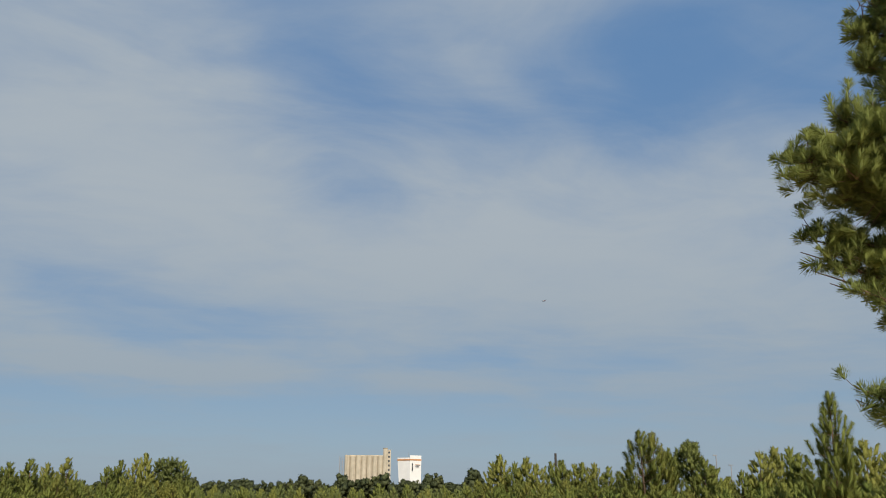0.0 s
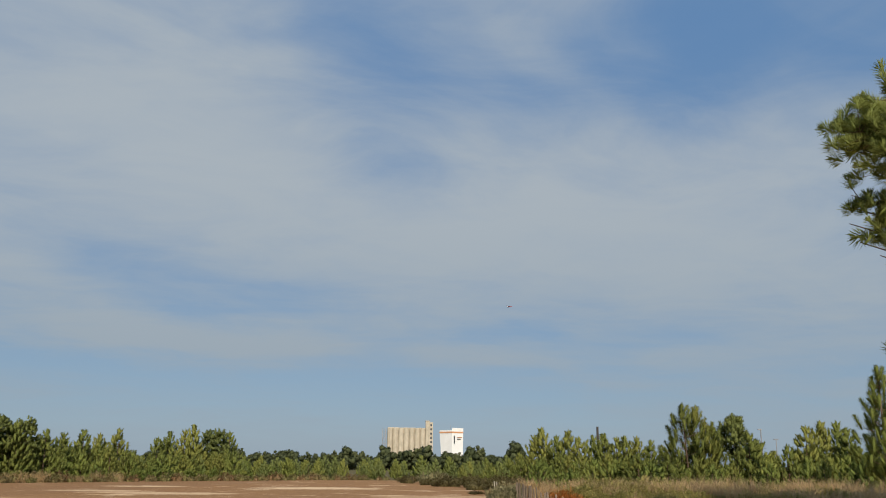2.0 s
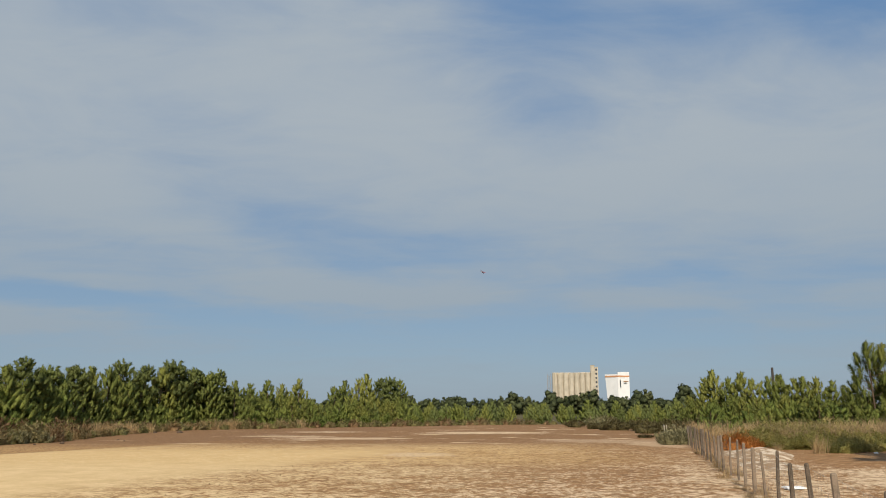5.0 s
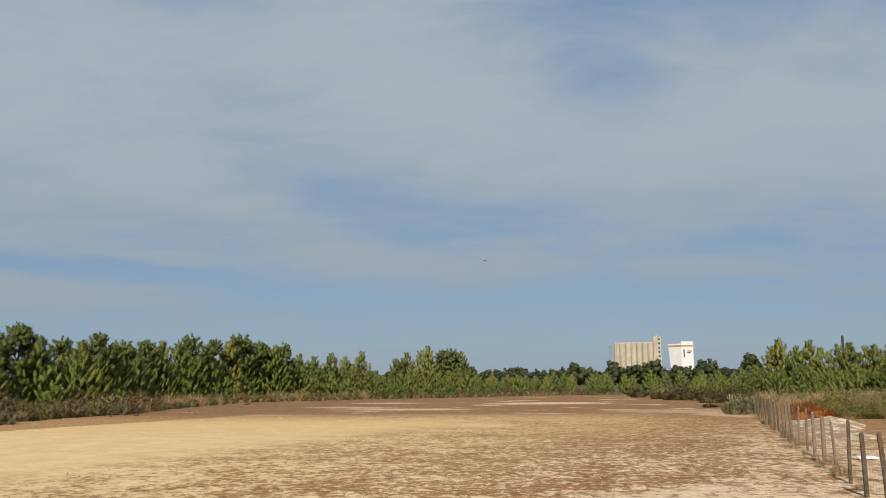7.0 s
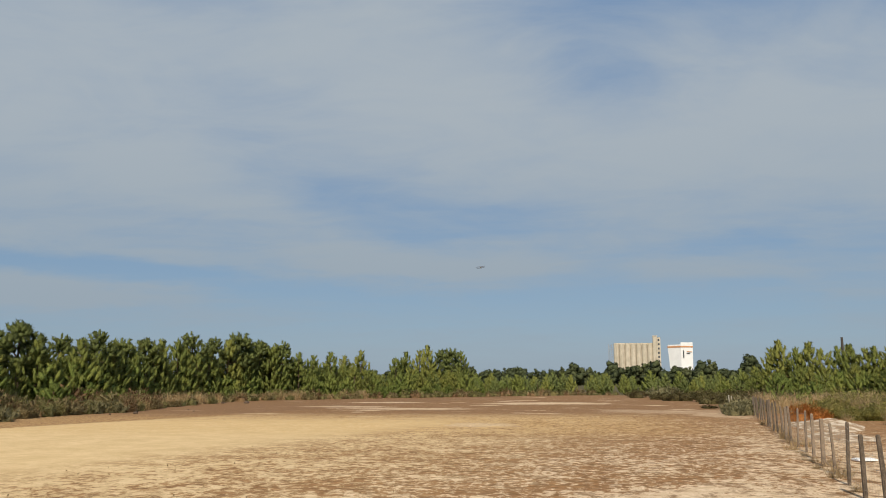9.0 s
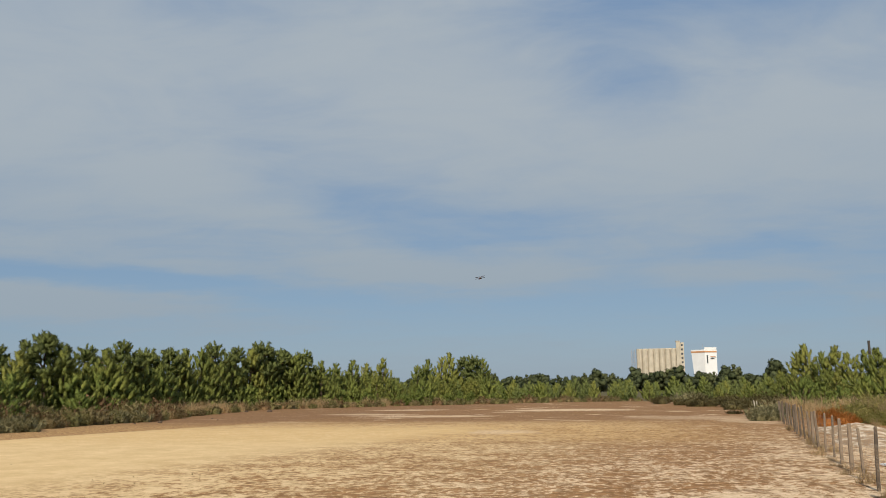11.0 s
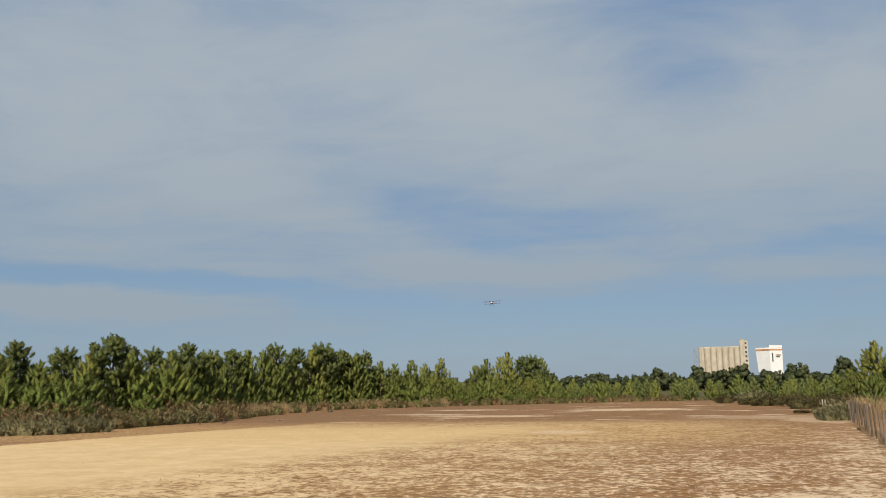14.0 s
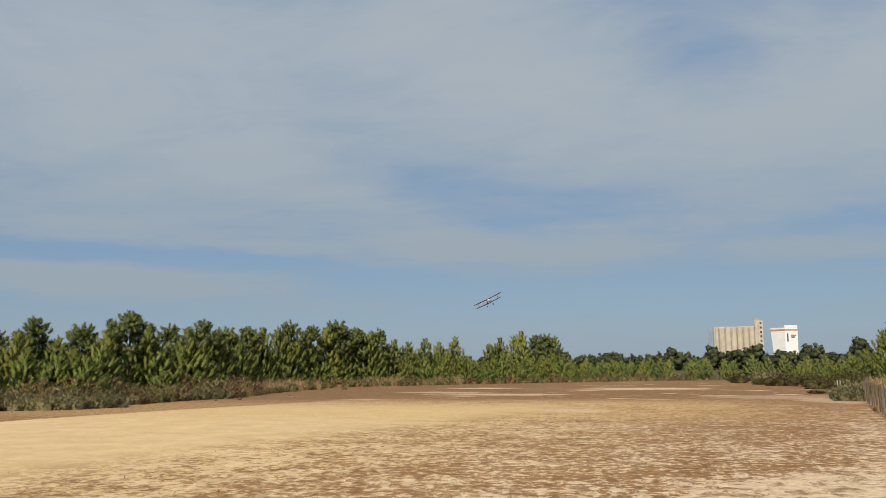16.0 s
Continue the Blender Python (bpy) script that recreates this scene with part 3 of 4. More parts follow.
R = random.Random(7)
PINE = Kind([lambda m, i=i: young_pine(4.6, 1.2 + 0.09 * i, random.Random(20 + i), m, group="young pines", blunt=0.6 + 0.1 * (i % 3)) for i in range(6)])
TALL = Kind([lambda m, i=i: crowned_pine(6.0, 1.5 + 0.12 * i, random.Random(40 + i), m, "taller dark green pine rising over the young trees", "young pines", 0.3 + 0.06 * i) for i in range(4)])
FRESH = Kind([lambda m, i=i: young_pine(2.3, 0.95, random.Random(70 + i), m, "small_pine_tree", group="small pines", label="small yellow-green young pine in the scrub", mat=BRIGHT, low=0.04, blunt=0.6, size=1.2, needles=17, dense=0.85) for i in range(3)])
LITTLE = Kind([lambda m, i=i: young_pine(2.3, 0.85, random.Random(60 + i), m, "small_pine_tree", group="small pines", label="small bright green pine among the heath", mat=(NEEDLE, NEEDLE_DARK)[i % 2], low=0.04, size=1.25, needles=11, dense=0.85, core=0.36) for i in range(4)])
OAKS = Kind([lambda m, i=i: oak(9.0, 4.2 + 0.5 * i, random.Random(80 + i), m) for i in range(4)])
HEATHS = Kind([lambda m, i=i: shrub("heath_shrub", 1.0, 0.75, random.Random(90 + i), m, (HEATH, HEATH_RED, OLIVE, HEATH, OLIVE)[i],
                                    ("brown dry heath shrub before the pines", "reddish dry heath shrub before the pines", "olive green low heath shrub before the pines", "brown dry heath shrub before the pines", "olive green low heath shrub before the pines")[i], "heath shrubs", 84, 0.038, 0.9, 0.17) for i in range(5)])
BRAMBLES = Kind([lambda m, i=i: shrub("bramble_bush", 1.3, 1.2, random.Random(110 + i), m, BRAMBLE, "olive green bramble thicket behind the fence", "bramble thicket", 180, 0.033, 0.5, 0.19) for i in range(4)])
STRAWS = Kind([lambda m, i=i: grass_clump(0.95, 0.4, random.Random(130 + i), m) for i in range(4)])


def plant(kind, az, el, dist, unit, which=None, wide=1.0, label=""):
    """A tree whose top shows at that direction, at that distance; unit is its kind's height."""
    p = spot(az, el, dist)
    return kind.put(sized(p.x, p.y, -0.03, p.z / unit, R.uniform(0, 360), wide), which, label)


def edge(az):
    """Distance of the field's edge in that direction."""
    pts = ((-44, 35), (-38, 39), (-31.6, 40.5), (-27.8, 46.5), (-23.8, 50), (-20, 64), (-16.9, 73.5), (-10.2, 80), (-0.5, 91), (4.3, 99), (8, 101), (12, 92), (16, 66), (20, 54), (26, 46), (34, 42), (46, 40))
    for (a, p), (b, q) in zip(pts, pts[1:]):
        if a <= az <= b:
            return p + (q - p) * (az - a) / (b - a)
    return 60.0


EDGE = [spot(-43 + 0.5 * i, 0, edge(-43 + 0.5 * i)).xy for i in range(114)]


def set_back(az, dist, gap):
    """The first distance from there on that keeps that gap to the field's edge."""
    while min((spot(az, 0, dist).xy - q).length for q in EDGE) < gap:
        dist += 0.6
    return dist


# trees whose tops make the skyline over the field's left side: az, el, distance
for az, el, d in ((-38.2, 2.7, 46), (-36.0, 3.35, 47), (-33.4, 2.95, 50), (-30.6, 3.75, 50), (-28.3, 3.05, 55), (-26.2, 3.3, 54),
                  (-24.7, 2.8, 58), (-23.3, 2.8, 57), (-20.5, 3.3, 62), (-19.2, 2.95, 66), (-17.5, 3.25, 68), (-16.2, 2.75, 72), (-14.8, 2.75, 75)):
    plant(TALL, az, el, set_back(az, d, 3.6), 6.2, wide=1.1)
for az, el, d in ((-37.0, 2.3, 45), (-34.6, 2.1, 45), (-32.2, 2.5, 47), (-29.4, 2.6, 48), (-27.2, 2.6, 50), (-25.4, 2.45, 52), (-22.2, 2.7, 58),
                  (-21.3, 2.75, 61), (-18.3, 2.75, 66), (-15.5, 2.4, 74), (-13.6, 1.9, 80), (-12.6, 1.75, 84), (-11.6, 1.95, 86), (-10.6, 1.75, 90), (-9.5, 2.05, 92),
                  (-7.2, 1.6, 104), (-6.5, 1.95, 106)):
    plant(PINE, az, el, set_back(az, d, 3.2), 4.6, wide=1.1)
for az, el, d in ((-5.7, 2.1, 104), (-5.0, 2.4, 104), (-4.2, 2.1, 106), (-3.5, 2.15, 104), (-2.8, 2.05, 106)):
    plant(PINE if az < -4.8 or az > -3.0 else TALL, az, el, d, 4.6 if az < -4.8 or az > -3.0 else 6.0, wide=1.0)


def skyline(az):
    pts = ((-44, 2.2), (-38, 2.2), (-33, 2.25), (-28, 2.45), (-24, 2.3), (-20.5, 2.5), (-17, 2.4), (-14.5, 1.9), (-12, 1.35), (-9.4, 1.35), (-8.6, 0.5), (-7, 0.8), (-3, 1.0), (-2, 0.45), (16, 0.6), (46, 1.2))
    for (a, p), (b, q) in zip(pts, pts[1:]):
        if a <= az <= b:
            return p + (q - p) * (az - a) / (b - a)
    return 1.0


# the mass of the young wood behind its edge
az = -43.0
while az < -2.4:
    for row in range(3):
        a = az + R.uniform(-0.7, 0.7)
        d = edge(a) + 4.4 + 3.0 * row + R.uniform(-1.2, 1.2)
        el = skyline(a) * R.uniform(0.78, 1.02) * (0.64 + 0.17 * row)
        plant(PINE, a, el, set_back(a, d, 2.7), 4.6, wide=R.uniform(0.95, 1.25))
    az += 62.0 / edge(az)
# small pines at the far end and towards the right
az = -9.0
while az < 15.0:
    for row in range(3):
        a = az + R.uniform(-0.6, 0.6)
        d = edge(a) + 5 + 9 * row + R.uniform(-3, 3)
        plant(LITTLE, a, R.uniform(-0.05, 0.45) + 0.14 * row, d, 2.3, wide=R.uniform(0.9, 1.3))
    az += 0.95


# the far line of dark oaks
az = -16.0
while az < 15.0:
    el = 0.82 + 0.18 * math.sin(az * 1.7) + R.uniform(-0.12, 0.15)
    plant(OAKS, az + R.uniform(-0.2, 0.2), el, R.uniform(290, 350), 9.0, wide=R.uniform(0.8, 1.2))
    az += 0.5
for az, el, d in ((4.6, 1.3, 300), (7.2, 1.35, 300), (8.0, 1.05, 310), (8.7, 1.2, 300), (9.4, 1.3, 300), (9.9, 1.38, 290), (10.5, 0.85, 320), (11.15, 1.1, 330),
                  (11.8, 0.95, 320), (12.8, 1.35, 300), (13.4, 1.5, 300), (14.2, 0.95, 310), (15.7, 1.75, 280)):
    plant(OAKS, az, el - 0.12, d, 9.0, wide=1.0, label="dark rounded oak before the distant silos")
# the young wood to the right of the field
for az, el, d in ((16.9, 2.1, 88), (17.6, 2.55, 86), (18.4, 2.1, 84), (19.1, 2.4, 84), (20.0, 2.0, 80), (21.5, 2.2, 80), (22.2, 2.0, 78), (22.9, 2.05, 78),
                  (23.6, 2.05, 78), (24.5, 1.8, 76), (25.5, 1.7, 74), (30.3, 2.3, 60), (33.6, 2.7, 66), (34.4, 2.95, 68), (35.4, 2.95, 70), (36.1, 2.5, 67), (39.7, 3.3, 66), (40.8, 2.5, 68), (42.5, 2.8, 68)):
    plant(PINE, az, el, d, 4.6, wide=1.15)
az = 13.0
while az < 45:
    for row in range(2):
        a = az + R.uniform(-0.6, 0.6)
        d = edge(a) + (8 if a < 31 else 23) + 8 * row + R.uniform(-2, 2)
        top = 0.2 if a < 16 else 0.9 if a < 31 else 1.3
        plant(PINE if a > 15.5 else LITTLE, a, top * R.uniform(0.5, 1.15) + 0.12 * row, d, 4.6 if a > 15.5 else 2.3, wide=R.uniform(1.0, 1.35))
    az += 62.0 / edge(az)
for az, el, d in ((20.75, 2.1, 84), (21.5, 2.15, 82), (31.8, 1.2, 66), (32.6, 1.6, 64)):
    plant(PINE, az, el, d, 4.6)
az = 17.0
while az < 44:
    for row in range(2):
        a = az + R.uniform(-0.7, 0.7)
        plant(FRESH, a, R.uniform(-0.1, 0.45) + 0.3 * row + (0.45 if a > 30 else 0.0), 57 + 7 * row + R.uniform(-2.0, 2.5), 2.3, wide=R.uniform(1.0, 1.5))
    az += 1.15
for az, el, d, r, seed in ((26.75, 4.1, 60, 1.75, 31), (27.5, 3.95, 61, 1.35, 32), (28.2, 2.9, 62, 1.0, 33)):
    p = spot(az, el, d)
    young_pine(p.z, r, random.Random(seed), pose(p.x, p.y, -0.03, 0, 0, 10 * seed), group="young pines", label="tall full pine with stout brushes above the young wood", blunt=0.75, dense=0.55, size=1.1, low=0.2, needles=80, slim=0.06, core=0.2)
plant(TALL, 29.5, 3.35, 64, 6.0, which=3, wide=1.0)
p = spot(37.9, 6.2, 52)
young_pine(p.z, 1.45, random.Random(77), pose(p.x, p.y, -0.03, 0, 0, 40), group="young pines", label="tall slender young pine behind the scrub", blunt=0.75, dense=0.75, low=0.2, size=1.0, needles=80, slim=0.055, core=0.2, mat=BRIGHT)


# ---- heath, brambles and dry grass ----
def low(kind, x, y, h, wide=1.0, unit=1.0, label="", which=None):
    return kind.put(sized(x, y, -0.04, h / unit, R.uniform(0, 360), wide), which, label)


for p, q in zip(EDGE, EDGE[1:]):
    along = q - p
    away = Vector((-along.y, along.x)).normalized()
    if away.dot(p) < 0:
        away = -away
    steps = max(1, int(along.length / 0.95))
    for k in range(steps):
        for row in range(3 if p.y < 75 else 2):
            c = p.lerp(q, (k + R.random()) / steps) + away * (0.15 + 0.85 * row + R.uniform(-0.25, 0.35))
            tall = (1.3 if p.y < 50 else 0.95 if p.x < 10 else 0.6) * R.uniform(0.5, 1.1) * (0.7 + 0.18 * row)
            low(HEATHS, c.x, c.y, tall, R.uniform(0.9, 1.4))
for _ in range(40):
    a = R.uniform(-24, -9)
    p = spot(a, 0, edge(a) + R.uniform(0.2, 2.0))
    low(STRAWS, p.x, p.y, R.uniform(0.6, 1.1), unit=0.95)
for p, q in zip(EDGE, EDGE[1:]):
    along = q - p
    away = Vector((-along.y, along.x)).normalized()
    if away.dot(p) < 0:
        away = -away
    for k in range(max(1, int(along.length / 1.9))):
        if p.x < 3 and R.random() < 0.62:
            c = p.lerp(q, R.random()) + away * R.uniform(2.4, 3.6)
            low(FRESH, c.x, c.y, R.uniform(1.3, 2.5) * (1.15 if p.y < 60 else 0.95), R.uniform(1.0, 1.4), 2.3)
        if p.x < 3 and R.random() < 0.35:
            c = p.lerp(q, R.random()) + away * R.uniform(1.3, 2.4)
            low(FRESH, c.x, c.y, R.uniform(0.9, 1.6), R.uniform(1.1, 1.6), 2.3)
PALES = Kind([lambda m, i=i: shrub("pale_shrub", 0.8, 0.8, random.Random(190 + i), m, PALE_HEATH, "pale grey-green spiky shrub at the heath's front", "pale shrubs", 130, 0.03, 0.9, 0.2) for i in range(2)])
for a, d, h in ((-36.4, 38.6, 0.75), (-35.2, 38.4, 0.7), (-34.0, 38.6, 0.8), (-32.6, 39.2, 0.65), (-31.4, 39.6, 0.7), (-26.2, 48.0, 0.7), (-24.9, 48.6, 0.6), (10.3, 84, 0.9)):
    p = spot(a, 0, d)
    low(PALES, p.x, p.y, h, 1.1, 0.8)
# dark mounds at the field's far right corner
DARKS = Kind([lambda m, i=i: shrub("dark_shrub", 1.0, 1.1, random.Random(150 + i), m, DARK_SHRUB, "low dark brown-green shrub mound at the field's end", "dark shrubs", 300, 0.034, 0.7, 0.13) for i in range(3)])
for x, y, h, wide in ((12.7, 83.5, 1.15, 1.15), (14.2, 72, 1.25, 1.3), (15.8, 69, 1.3, 1.5), (17.5, 66, 1.4, 1.6), (14.6, 62, 0.9, 1.5), (16.6, 60.5, 1.1, 1.5), (18.6, 60, 1.4, 1.5), (19.5, 66, 1.6, 1.5),
                      (12.3, 52.5, 0.35, 1.9), (13.6, 77, 0.9, 1.2), (17.5, 78, 1.2, 1.5), (20, 74, 1.4, 1.6)):
    low(DARKS, x, y, h * 0.78, wide)
for x, y, h, wide in ((10.9, 41.5, 0.5, 1.3), (11.5, 42.3, 0.65, 1.2), (11.7, 44, 0.75, 1.2), (15.5, 84, 1.2, 1.4), (12.6, 46, 0.8, 1.2)):
    low(PALES, x, y, h, wide, 0.8, label="grey-green dry shrub beside the fence's end")
# bramble thicket and tall dry grass behind the fence
for _ in range(105):
    a = R.uniform(19.5, 44)
    d = R.uniform(37.8, 50) - 0.10 * max(0, a - 20)
    p = spot(a, 0, d)
    low(BRAMBLES, p.x, p.y, (0.55 + 0.06 * (d - 37.8)) * R.uniform(0.75, 1.2) * (0.75 if a > 27 else 1.0), R.uniform(1.0, 1.6), 1.3)
for _ in range(158):
    a = 15.4 + 28.5 * R.random()
    d = R.uniform(46.5, 57)
    p = spot(a, 0, d)
    low(STRAWS, p.x, p.y, R.uniform(0.65, 1.15) + (0.25 if a > 26 else 0.0), R.uniform(0.9, 1.6), 0.95)
for _ in range(44):
    p = spot(R.uniform(20, 30), 0, R.uniform(42, 50))
    low(STRAWS, p.x, p.y, R.uniform(0.9, 1.4), R.uniform(0.8, 1.2), 0.95)
for _ in range(26):
    p = spot(R.uniform(31, 43), 0, R.uniform(42, 48))
    low(STRAWS, p.x, p.y, R.uniform(0.8, 1.3), 1.4, 0.95)
low(STRAWS, 14.6, 33.6, 0.9, 0.8, 0.95, "single clump of dry grass beside the track")
low(STRAWS, 13.1, 33.9, 0.5, 0.8, 0.95)
RUSTY = Kind([lambda m, i=i: shrub("rust_shrub", 1.0, 0.9, random.Random(170 + i), m, RUST, "dead rust-orange shrub behind the fence", "rust shrubs", 170, 0.02, 0.5, 0.2) for i in range(2)])
for x, y, h in ((12.2, 36.4, 0.85), (12.75, 36.5, 0.75), (13.1, 36.3, 0.5)):
    low(RUSTY, x, y, h, 0.8)
for x, y in ((-23.6, 58.5), (-24.6, 60.0)):
    low(RUSTY, x, y, 0.5, 1.2, label="low rust-brown dead shrub at the field's edge")


for _ in range(30):
    y = R.uniform(13, 34)
    low(STRAWS, 2.12 + 0.2325 * y + R.uniform(-0.25, 0.3), y, R.uniform(0.12, 0.3), 1.3, 0.95, "short dry grass at the foot of the fence")


# ---- the large pine near the camera ----
def big_pine(x, y, h, rng, boughs, label, dense=44, count=84, slim=0.042, size=0.29, shade=False):
    """An old pine: bare stem, long limbs, and sprays of long needles."""
    tree = thing("large_pine", label, "tree", pose(x, y, -0.05))
    trunk = Bits()

    def stem(z):
        return Vector((0.25 * math.sin(z * 0.35), 0.2 * math.sin(z * 0.27 + 1), z))
    trunk.tube([stem(h * i / 12) for i in range(13)], [0.21 * (1 - i / 13) + 0.02 for i in range(13)], 10)
    part("trunk", trunk, BARK, tree, smooth=True)
    for tip, girth in boughs:
        limb, twigs, needles = Bits(), Bits(), Bits()
        tip = Vector(tip)
        root = stem(max(1.5, min(h * 0.96, tip.z - 0.18 * (tip - stem(tip.z)).length)))
        mid = root.lerp(tip, 0.55) - Vector((0, 0, 0.12 * (tip - root).length))
        line = [root, root.lerp(mid, 0.6), mid, mid.lerp(tip, 0.5), tip]
        limb.tube(line, [0.055, 0.048, 0.04, 0.025, 0.01], 6)
        sprays = int(dense * girth * (0.5 if tip.z < 8.4 and not shade else 1.0))
        for s in range(sprays):
            q = rng.uniform(0.42, 1.0)
            on = mid.lerp(tip, (q - 0.42) / 0.58)
            off = Vector((rng.gauss(0, 1), rng.gauss(0, 1), rng.gauss(0.2, 0.75))) * (0.33 * girth)
            end = on + off
            if not shade or s % 2 == 0:
                twigs.tube([on, on.lerp(end, 0.5) - Vector((0, 0, 0.04)), end], [0.012, 0.009, 0.005], 3, False)
            axis = off.normalized() * 0.8 + Vector((0, 0, 0.7))
            needles.puff(rng, end, axis, size * rng.uniform(0.8, 1.2), size * rng.uniform(0.45, 0.9), count, off.normalized() * 0.4, slim, 0.13)
        b = part("bough", limb, BARK, tree, smooth=True)
        part("twig_spray", twigs, BARK, b)
        part("needle_spray", needles, NEEDLE_BIG, b)
    return tree


BIG_AT = spot(48.5, 0, 22.8)


def bough(az, el, dist, girth):
    return tuple(spot(az, el, dist * 1.3) - Vector((BIG_AT.x, BIG_AT.y, -0.05))), girth * 1.3


rng = random.Random(5)
BOUGHS = [bough(37.7, 19.6, 16.6, 0.45), bough(37.6, 20.8, 16.6, 0.4), bough(37.3, 15.9, 17.0, 0.4), bough(37.4, 14.8, 17.0, 0.35), bough(37.9, 13.6, 17.0, 0.35), bough(38.9, 12.7, 17.0, 0.35), bough(39.6, 6.3, 16.8, 0.35), bough(40.5, 6.4, 16.8, 0.4), bough(38.2, 15.5, 17.0, 0.5), bough(39.0, 14.0, 17.0, 0.6), bough(38.0, 16.3, 17.1, 0.4),
          bough(38.6, 20.3, 16.5, 0.75), bough(38.8, 21.2, 16.7, 0.6), bough(39.3, 18.9, 16.7, 0.7), bough(39.8, 20.8, 16.5, 0.9), bough(37.7, 16.5, 17.0, 0.3), bough(41.2, 19.5, 16.8, 1.1),
          bough(38.3, 20.6, 16.6, 0.6), bough(39.5, 19.9, 16.8, 0.9), bough(40.6, 19.0, 16.5, 1.1), bough(38.6, 15.9, 17.2, 0.5), bough(39.2, 14.9, 17.2, 0.7), bough(40.4, 14.2, 17.0, 0.95),
          bough(40.6, 22.6, 17.0, 0.8), bough(42.0, 21.6, 16.4, 1.1), bough(42.8, 29.0, 17.0, 0.8), bough(43.2, 26.2, 17.2, 0.8), bough(43.9, 24.0, 17, 0.8), bough(42.3, 27.6, 17.0, 0.4), bough(42.2, 25.6, 17.0, 0.35), bough(40.3, 23.0, 17.0, 0.3), bough(37.1, 20.9, 16.8, 0.35),
          bough(40.4, 12.3, 16.2, 0.7), bough(41.8, 11.4, 16.5, 0.8), bough(42.0, 17.2, 17.3, 1.0), bough(39.5, 5.6, 16.8, 0.45), bough(40.8, 5.2, 16.8, 0.6), bough(42.2, 5.6, 16.8, 0.7), bough(42.5, 32, 17, 0.9)]
for _ in range(7):
    w, k = rng.uniform(0, 6.28), rng.uniform(0.35, 1.0)
    tip = (math.cos(w) * 2.9 * k, math.sin(w) * 2.9 * k, 11.0 + 5.5 * rng.random())
    if BIG_AT.x + tip[0] > 0.98 * (BIG_AT.y + tip[1]):
        BOUGHS.append((tip, 0.9))
big_pine(BIG_AT.x, BIG_AT.y, 17.0, rng, BOUGHS, "large old pine with long needles beside the camera")
rng = random.Random(6)
for x, y, h in ((19.6, 12.6, 21.5), (22.4, 13.0, 22.0), (25.4, 12.4, 21.5)):
    big_pine(x, y, h, rng, [((math.cos(w) * r, math.sin(w) * r, z), 1.3) for w, r, z in ((rng.uniform(0, 6.28), rng.uniform(0.6, 2.8), rng.uniform(16.0, h - 0.6)) for _ in range(34))],
             "large pine whose shade falls on the scrub", 14, 18, 0.12, 0.34, True)


# ---- fence ----
def make_fence():
    rng = random.Random(3)
    fence = thing("fence", "low old fence of weathered wooden stakes and wire", "fence")
    wires = Bits()
    tops = []
    for i in range(25):
        y = 6.57 + 1.515 * i + rng.uniform(-0.09, 0.09)
        x = 2.12 + 0.2325 * y + rng.uniform(-0.03, 0.03)
        h = 0.92 + rng.uniform(-0.06, 0.06)
        thick = rng.uniform(0.026, 0.037) if i % 5 != 2 else 0.043
        b = Bits()
        dx, dy = rng.uniform(-0.05, 0.05), rng.uniform(-0.05, 0.05)
        b.tube([(0, 0, -0.15), (dx * 0.4, dy * 0.4, h * 0.5), (dx, dy, h - 0.02), (dx, dy, h)], [thick, thick * 0.97, thick * 0.9, thick * 0.6], 7)
        ob = part("post", b, POST_WOOD, fence, smooth=False)
        ob.location = (x, y, 0)
        tops.append(Vector((x, y, h)))
    for a, b in zip(tops, tops[1:]):
        for k in (0.12, 0.32, 0.52, 0.72, 0.92):
            p, q = Vector((a.x, a.y, a.z * k)), Vector((b.x, b.y, b.z * k))
            wires.tube([p, p.lerp(q, 0.5) - Vector((0, 0, 0.02)), q], [0.0017] * 3, 3, False)
        for k in range(1, 8):
            p = a.lerp(b, k / 8)
            wires.tube([(p.x, p.y, p.z * 0.1), (p.x, p.y, p.z * 0.92)], [0.0011] * 2, 3, False)
    part("wire", wires, WIRE, fence, "thin sagging wire netting")


make_fence()


def stake(x, y, h, mat, label, r=0.05, name="stake"):
    ob = thing(name, label, "post", pose(x, y, 0))
    b = Bits()
    b.tube([(0, 0, -0.1), (0.01, 0, h * 0.5), (0.0, 0.01, h - r * 0.5), (0, 0, h)], [r, r, r * 0.95, r * 0.6], 8)
    part("pole", b, mat, ob)
    return ob


stake(11.9, 46.5, 0.85, plain("pale_wood", (0.38, 0.34, 0.27), 0.8), "pale wooden stake at the fence's end", 0.032)
stake(12.5, 48.3, 0.8, bpy.data.materials["pale_wood"], "pale wooden stake at the fence's end", 0.032)


def tall_pole(az, el, dist, r, mat, label, name):
    p = spot(az, el, dist)
    ob = thing(name, label, "pole", pose(p.x, p.y, 0))
    b = Bits()
    b.tube([(0, 0, -0.2), (0, 0, p.z * 0.5), (0, 0, p.z)], [r, r * 0.9, r * 0.75], 8)
    part("shaft", b, mat, ob)
    return ob, p.z


